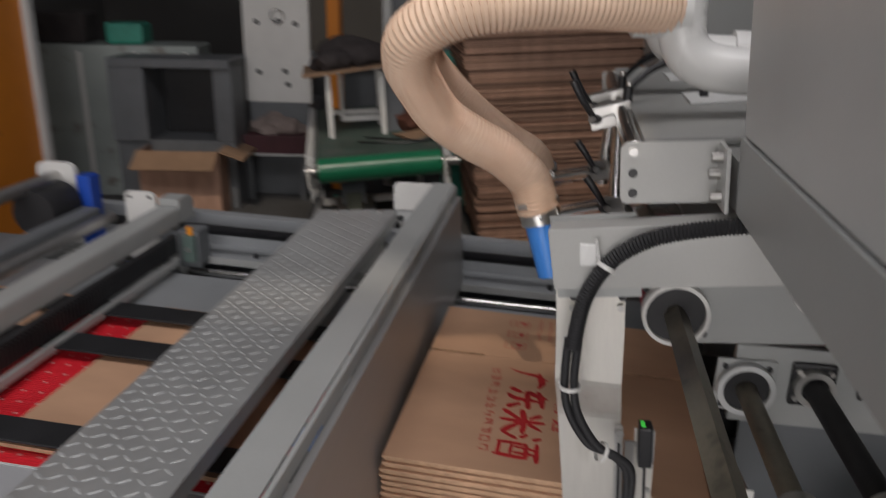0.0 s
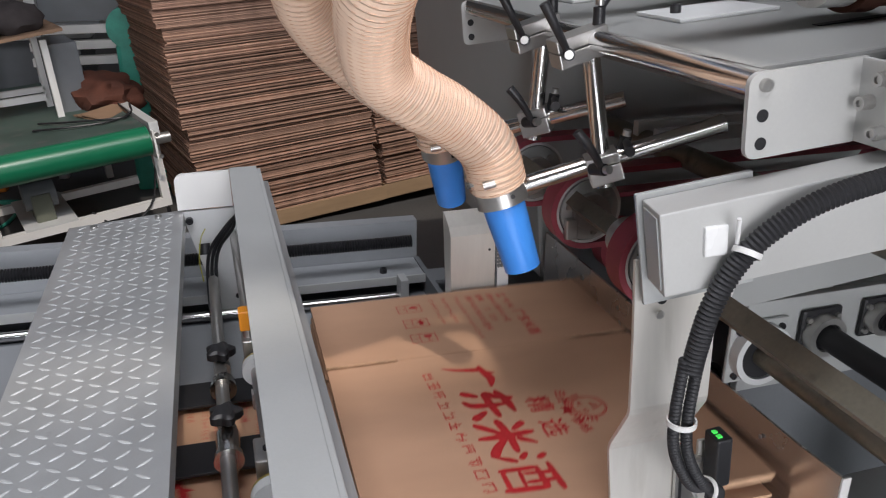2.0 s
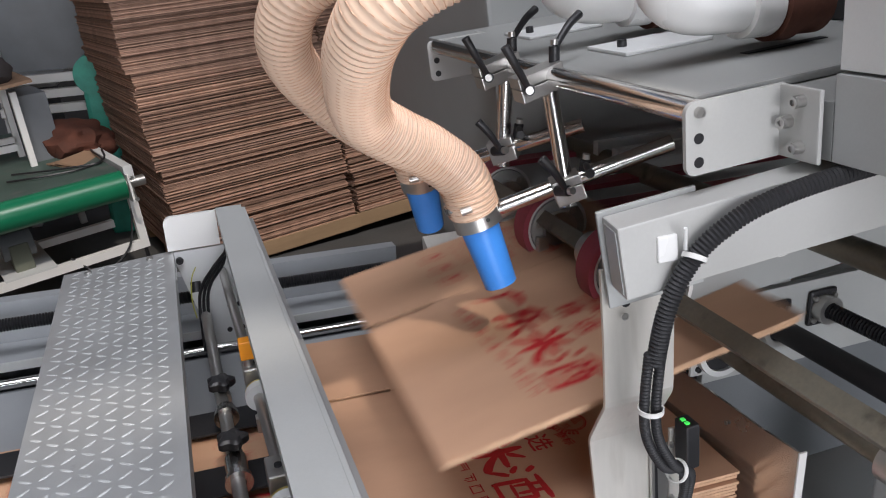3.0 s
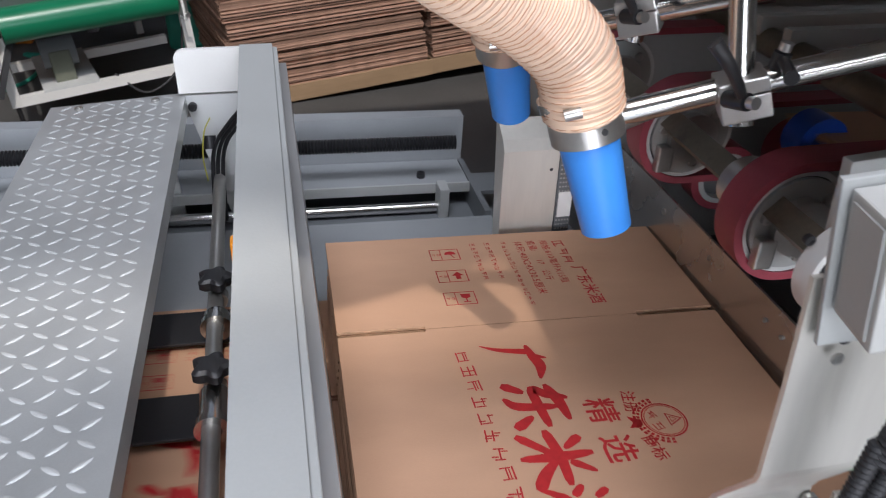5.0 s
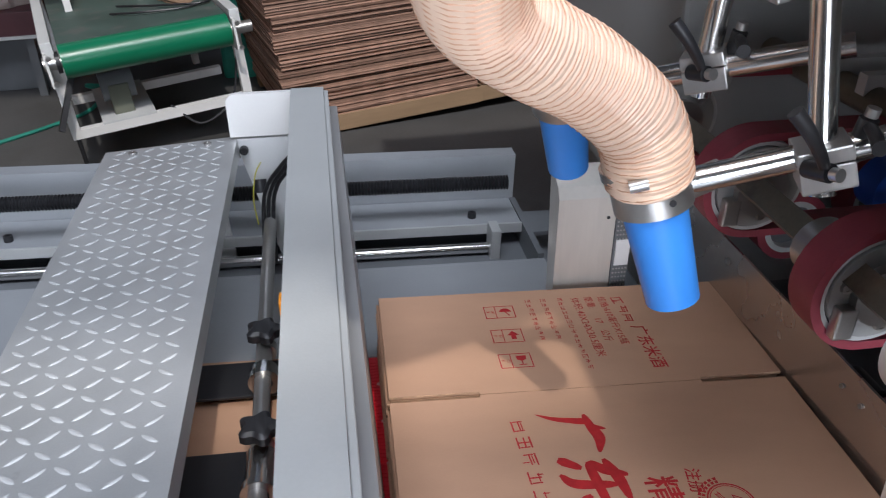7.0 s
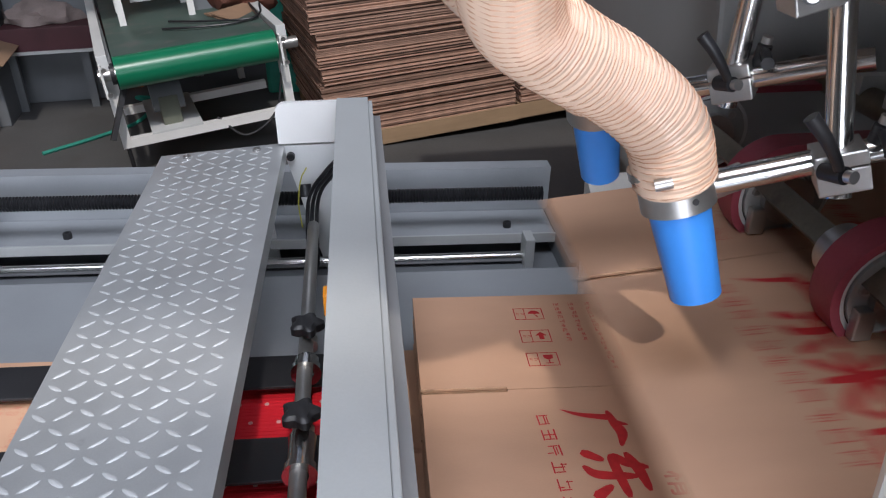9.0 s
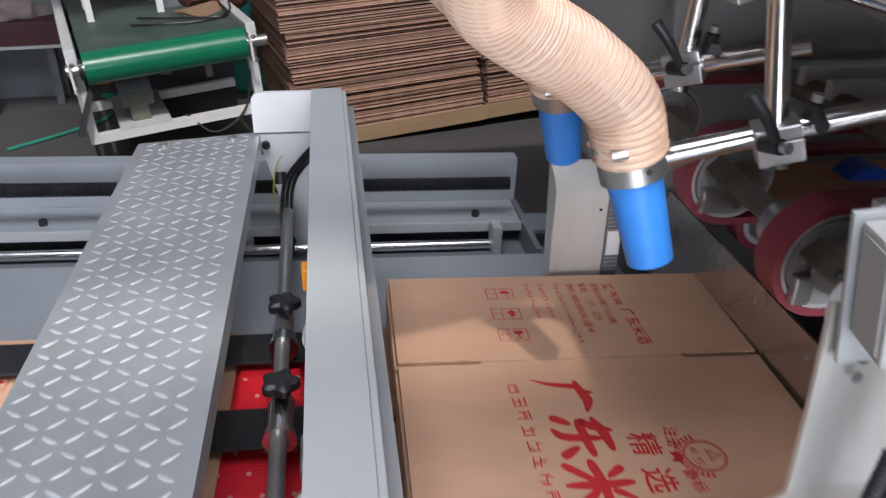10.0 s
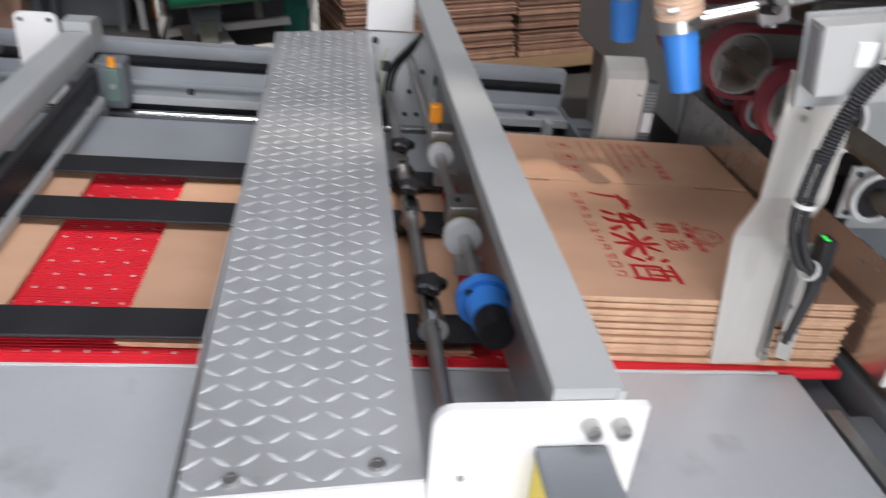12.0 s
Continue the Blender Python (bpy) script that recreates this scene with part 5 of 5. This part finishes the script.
def frame_lines(x0, x1, y0, y1, w=0.0016):
    bm = bmesh.new()
    for a, b, c, d in ((x0, x1, y0, y0 + w), (x0, x1, y1 - w, y1), (x0, x0 + w, y0 + w, y1 - w), (x1 - w, x1, y0 + w, y1 - w)):
        bm.faces.new([bm.verts.new((p, q, 0)) for p, q in ((a, c), (b, c), (b, d), (a, d))])
    return bm


def circle_line(x, y, r, w, n=36):
    bm = bmesh.new()
    o = [bm.verts.new((x + r * math.cos(2 * math.pi * k / n), y + r * math.sin(2 * math.pi * k / n), 0)) for k in range(n)]
    i = [bm.verts.new((x + (r - w) * math.cos(2 * math.pi * k / n), y + (r - w) * math.sin(2 * math.pi * k / n), 0)) for k in range(n)]
    for k in range(n):
        bm.faces.new((o[k], o[(k + 1) % n], i[(k + 1) % n], i[k]))
    return bm


def frame_tri(x, y, r, w):
    """A three-sided outline."""
    bm = bmesh.new()
    o, i = ([bm.verts.new((x + q * math.cos(radians(a)), y + q * math.sin(radians(a)), 0)) for a in (0, 120, 240)] for q in (r, r - 2 * w))
    for k in range(3):
        bm.faces.new((o[k], o[(k + 1) % 3], i[(k + 1) % 3], i[k]))
    return bm


# brush strokes as (right, up, width) along each stroke, in a unit square
GUANG = [[(0.02, 0.0, 0.02), (0.14, 0.25, 0.07), (0.20, 0.5, 0.10), (0.24, 0.72, 0.12)], [(0.10, 0.74, 0.07), (0.36, 0.78, 0.13), (0.60, 0.84, 0.15), (0.88, 0.76, 0.05)], [(0.36, 0.80, 0.10), (0.42, 0.98, 0.04)]]
DONG = [[(0.08, 0.74, 0.09), (0.40, 0.86, 0.15), (0.80, 0.94, 0.08)], [(0.36, 1.0, 0.08), (0.28, 0.72, 0.14), (0.16, 0.52, 0.12), (0.50, 0.55, 0.13), (0.92, 0.62, 0.10)], [(0.54, 0.80, 0.10), (0.52, 0.25, 0.14), (0.36, 0.06, 0.07)], [(0.22, 0.36, 0.10), (0.08, 0.10, 0.15)], [(0.74, 0.40, 0.09), (0.94, 0.16, 0.16)]]
MI = [[(0.20, 0.92, 0.14), (0.36, 0.68, 0.08)], [(0.82, 0.94, 0.06), (0.62, 0.68, 0.12)], [(0.02, 0.50, 0.12), (0.50, 0.55, 0.13), (0.97, 0.52, 0.10)], [(0.50, 1.0, 0.10), (0.50, 0.50, 0.14), (0.46, 0.02, 0.09)], [(0.45, 0.48, 0.09), (0.06, 0.08, 0.13)], [(0.55, 0.48, 0.08), (0.76, 0.25, 0.14), (0.97, 0.10, 0.15)]]
JIU = [[(0.10, 0.94, 0.10), (0.20, 0.80, 0.09)], [(0.02, 0.64, 0.08), (0.16, 0.52, 0.11)], [(0.02, 0.05, 0.05), (0.22, 0.42, 0.11)], [(0.34, 0.90, 0.08), (1.0, 0.96, 0.11)], [(0.42, 0.70, 0.09), (0.42, 0.06, 0.09)], [(0.42, 0.68, 0.08), (0.92, 0.72, 0.11)], [(0.92, 0.72, 0.11), (0.90, 0.04, 0.10)], [(0.42, 0.10, 0.07), (0.90, 0.12, 0.08)], [(0.58, 0.92, 0.08), (0.54, 0.42, 0.06)], [(0.76, 0.92, 0.08), (0.76, 0.44, 0.07)], [(0.50, 0.37, 0.06), (0.84, 0.38, 0.06)]]


def brush(strokes, size, x, y, turn):
    """Brush lettering that reads down the carton: each stroke a tapered ribbon with round ends."""
    bm = bmesh.new()
    m = Matrix.Rotation(radians(turn), 4, "Z")
    for layer, line in enumerate(strokes):
        pts = smooth_path([Vector((u, v, w)) for u, v, w in line], 6)
        sides = ([], [])
        n = len(pts)
        for i, p in enumerate(pts):
            d = pts[min(i + 1, n - 1)] - pts[max(i - 1, 0)]
            d = Vector((d.x, d.y, 0)).normalized()
            w = p.z * 0.60 * (0.55 if i in (0, n - 1) else 1.0)
            ext = -d * p.z * 0.25 if i == 0 else d * p.z * 0.25 if i == n - 1 else Vector()
            for k, q in enumerate((1, -1)):
                c = Vector((p.x, p.y, 0)) + ext + q * w * Vector((-d.y, d.x, 0))
                sides[k].append(bm.verts.new(Vector((x, y, 0.00005 * layer)) + m @ Vector(((c.y - 0.5) * size, -(c.x - 0.5) * size, 0))))
        for i in range(n - 1):
            bm.faces.new((sides[0][i], sides[0][i + 1], sides[1][i + 1], sides[1][i]))
    return bm


NEAR_Y, FAR_Y, WIDE = -0.449, 0.256, 0.585


def board(outline, z0, z1):
    bm = plate(outline, z1 - z0, None, Matrix.Translation((0, 0, z0)))
    return bm


def carton():
    """A flat glued carton: two boards, print on the upper one."""
    t = thing("flat_carton", "flat brown corrugated wine carton with red printing", "carton", "printed cartons")
    s, f, c = 0.0062, 0.128, 0.0007
    near = [(0, NEAR_Y), (WIDE, NEAR_Y), (WIDE, -s), (WIDE - f, -s), (WIDE - f, -c), (f, -c), (f, -s), (0, -s)]
    far = [(0, s), (f, s), (f, c), (WIDE - f, c), (WIDE - f, s), (WIDE, s), (WIDE, FAR_Y), (0, FAR_Y)]
    bm = board(near, 0.0070, 0.0120)
    plate(far, 0.0050, bm, Matrix.Translation((0, 0, 0.0070)))
    up = part("upper_board", bm, CARD, t)
    low = part("lower_board", board([(0.004, NEAR_Y + 0.004), (WIDE - 0.003, NEAR_Y + 0.001), (WIDE - 0.004, -s), (WIDE - f, -s), (WIDE - f, s), (WIDE - 0.004, s), (WIDE - 0.005, FAR_Y - 0.003), (0.002, FAR_Y - 0.001), (0.003, s), (f, s), (f, -s), (0.003, -s)], 0.0, 0.0052), CARD, t)
    for ob in (up, low):
        ob.data.materials.append(CARD_EDGE)
        for p in ob.data.polygons:
            if abs(p.normal.z) < 0.5:
                p.material_index = 1
    part("glue_flap", box(f + 0.01, WIDE - f - 0.01, -0.20, 0.19, 0.0052, 0.0070), CARD, t)
    ink = []

    def printed(name, items, label=""):
        ob = part(name, flat(items), INK, up, label)
        ob.location.z = 0.01225
        ink.append(ob)
        if name in ("title_character", "maker_line", "side_lettering"):
            tagged(ob, kind="stuff")

    for strokes, y, turn in ((GUANG, -0.092, 0.0), (DONG, -0.176, -4), (MI, -0.266, 3), (JIU, -0.354, -3)):
        printed("title_character", [brush(strokes, 0.089, 0.241, y, turn)], "large red brush character")
    printed("grade_character", [words("精", 0.046, (0.321, -0.197), -90, 0.0006)])
    printed("grade_character", [words("选", 0.046, (0.319, -0.263), -90, 0.0006)])
    printed("maker_line", [bars([(0.169 + 0.0008 * k, -0.069 - 0.0305 * k) for k in range(11)], 0.023, -90)], "small red column of writing")
    sx, sy = 0.399, -0.224
    seal = [circle_line(sx, sy, 0.0300, 0.0022), circle_line(sx, sy, 0.0265, 0.0012), bars([(sx - 0.014, sy + 0.010), (sx - 0.012, sy - 0.010)], 0.014, -70)]
    seal += [frame_tri(sx + 0.011, sy, 0.0135, 0.0016), frame_tri(sx + 0.011, sy, 0.0065, 0.0010)]
    for a in range(100, 276, 11):
        for r in (0.0335, 0.0385):
            seal.append(poly([(sx + rr * math.cos(radians(a + d)), sy + rr * math.sin(radians(a + d))) for rr, d in ((r - 0.002, -3.5), (r + 0.002, -4), (r + 0.002, 3), (r - 0.002, 3.5))]))
    seal += [poly([(sx - 0.030, sy + 0.004), (sx - 0.047, sy + 0.012), (sx - 0.043, sy), (sx - 0.050, sy - 0.008), (sx - 0.036, sy - 0.010), (sx - 0.031, sy - 0.004)])]
    printed("seal", seal, "round red seal")
    printed("seal_lettering", [words("注册", 0.021, (0.366, -0.186), -100, 0.0003)])
    printed("seal_lettering", [words("商标", 0.021, (0.366, -0.268), -80, 0.0003)])
    side = [words("广东米酒", 0.027, (0.408, 0.086), -90, 0.0003), bars([(0.400, 0.213 - 0.0255 * k) for k in range(3)], 0.021, -90)]
    side += [words("规格:610毫升X15瓶", 0.0158, (0.374, 0.160), -90), words("重量:      17    公斤", 0.0158, (0.351, 0.165), -90), words("体积:40X24X30.5厘米", 0.0172, (0.328, 0.147), -90)]
    for x, y0, n in ((0.303, 0.224, 15), (0.274, 0.224, 9), (0.248, 0.224, 9)):
        side += [bars([(x, y0 - 0.0128 * k) for k in range(n)], 0.0100, -90)]
    printed("side_lettering", side, "small red product lines")
    for k, y in enumerate((0.180, 0.115, 0.053)):
        items = [frame_lines(0.170, 0.220, y, y + 0.034), frame_lines(0.170, 0.189, y, y + 0.034, 0.0013), bars([(0.1765, y + 0.017), (0.184, y + 0.017)], 0.0065)]
        c = (0.2045, y + 0.017)
        if k == 0:
            items += [poly([(c[0] + 0.010 * math.cos(radians(a)), c[1] + 0.010 * math.sin(radians(a))) for a in range(0, 181, 20)]), poly([(c[0] - 0.001, c[1]), (c[0] + 0.004, c[1] - 0.011), (c[0] + 0.006, c[1] - 0.010), (c[0] + 0.001, c[1])])]
        elif k == 1:
            items += [poly([(c[0], c[1] + 0.012), (c[0] - 0.010, c[1] + 0.001), (c[0] + 0.010, c[1] + 0.001)]), poly([(c[0] - 0.004, c[1] + 0.001), (c[0] - 0.004, c[1] - 0.009), (c[0] + 0.004, c[1] - 0.009), (c[0] + 0.004, c[1] + 0.001)])]
        else:
            items += [poly([(c[0] - 0.008, c[1] + 0.011), (c[0] - 0.007, c[1] + 0.002), (c[0], c[1] - 0.002), (c[0] + 0.007, c[1] + 0.002), (c[0] + 0.008, c[1] + 0.011)]), poly([(c[0] - 0.001, c[1] - 0.002), (c[0] - 0.001, c[1] - 0.009), (c[0] + 0.001, c[1] - 0.009), (c[0] + 0.001, c[1] - 0.002)]), poly([(c[0] - 0.006, c[1] - 0.009), (c[0] - 0.006, c[1] - 0.011), (c[0] + 0.006, c[1] - 0.011), (c[0] + 0.006, c[1] - 0.009)])]
        printed("handling_symbol", items, "red handling symbol in a frame")
    return t


CARTONS = [carton()]
CARTONS += [copy_thing(CARTONS[0], Matrix()) for _ in range(21)]

# ---- movement of the cartons ----
STEP = 0.785                                   # belt pitch between cartons
LAYER = 0.0138
LANDINGS = [0.70 + 1.2167 * i for i in range(11)]
TRAVEL = [(0, 0), (1.65, 0.0), (1.95, 0.42), (2.3, 0.62), (2.6, 0.745), (2.85, 0.76), (3.1, 1.25), (3.4, 1.50), (3.65, 1.56), (4.2, 2.2), (4.7, 2.35), (5.3, 2.925), (5.5, 3.09), (5.6, 3.185), (5.9, 3.46), (6.2, 3.72), (6.32, 3.84), (6.4, 3.905), (6.6, 4.15), (7.0, 4.38), (7.6, 4.5), (8.2, 5.0), (8.75, 5.215), (8.95, 5.24), (9.1, 5.42), (9.3, 5.9), (9.6, 5.96), (10.05, 5.98), (10.3, 6.36), (10.7, 6.46), (11.0, 6.50), (11.5, 6.533), (12.0, 6.55)]
FLIGHT = [(-1.0, 1.47, 1.205, 0), (-0.6, 0.87, 1.195, 0), (-0.4, 0.53, 1.188, -1.5), (-0.3, 0.36, 1.180, -4), (-0.2, 0.183, 1.150, -8.5), (-0.13, 0.088, 1.120, -12.5), (-0.05, 0.015, 1.052, -12.5), (0.0, 0.0, 1.022, -9.0), (0.07, 0.0, None, -1.0), (0.13, 0.0, None, 0.0)]


def between(table, t, column=1):
    ts = [r[0] for r in table]
    return float(np.interp(t, ts, [r[column] for r in table]))


def left_edge(k, t):
    return -0.045 + STEP * (k - between(TRAVEL, t) / 0.745)


def lowest(t):
    """The carton that lies on the belt under the stack."""
    k = 0
    while left_edge(k, t) < -WIDE:
        k += 1
    return k


SEAT = pose(0.010, 0.024, 0, 0, 0, -1.2)   # where a carton rests on the bed


def carton_pose(k, t, jitter):
    base = BELT + 0.0022
    jx, jy, jr = jitter
    low = lowest(t)
    if k >= 9:
        u = t - LANDINGS[k - 9]
        rest = base + (k - low) * LAYER
        if u < -1.0:
            return pose(1.50, jy, 1.205 - 0.014 * (k - 9), 0, 0, 0)
        if u < 0.13:
            table = [(a, x, rest + 0.012 * (a < 0.1) if z is None else z, r) for a, x, z, r in FLIGHT]
            return pose(between(table, u, 1) + jx, jy, between(table, u, 2), 0, between(table, u, 3), jr)
    if k > low:
        before, after = lowest(t - 0.07), low
        n = k - low + (after - before) * 0.5
        return pose(jx, jy, base + n * LAYER, 0, 0, jr)
    x = min(0.0, left_edge(k, t))
    if x < -2.15:
        # past the end of the bed it slides out and drops on the delivery pile
        u = min(1.0, (-2.15 - x) / 0.7)
        out, drop = min(1.0, u * 2), max(0.0, u * 2 - 1)
        return (BED @ SEAT).inverted() @ pose(-2.15 - 0.68 * out, jy, (base + 0.07) * (1 - drop) + (0.002 + LAYER * (k + 2)) * drop, 0, 0, jr)
    return pose(x + jx, jy, base, 0, 0, jr)


def motions():
    rng = random.Random(11)
    for k, ob in enumerate(CARTONS, start=-2):
        jitter = (rng.uniform(-0.005, 0.001), rng.uniform(-0.003, 0.003), rng.uniform(-0.25, 0.25))
        if k >= 20:
            jitter = (0, 0, 0)
        rows = [(f / 15, BED @ SEAT @ carton_pose(k, f / 15, jitter)) for f in range(181)]
        kept = [rows[0]]
        for a, b, c in zip(rows, rows[1:], rows[2:]):
            if any(abs(p - q) > 1e-6 for row in (a, c) for p, q in zip((x for r in b[1] for x in r), (x for r in row[1] for x in r))):
                kept.append(b)
        kept.append(rows[-1])
        walk(ob, kept)


motions()
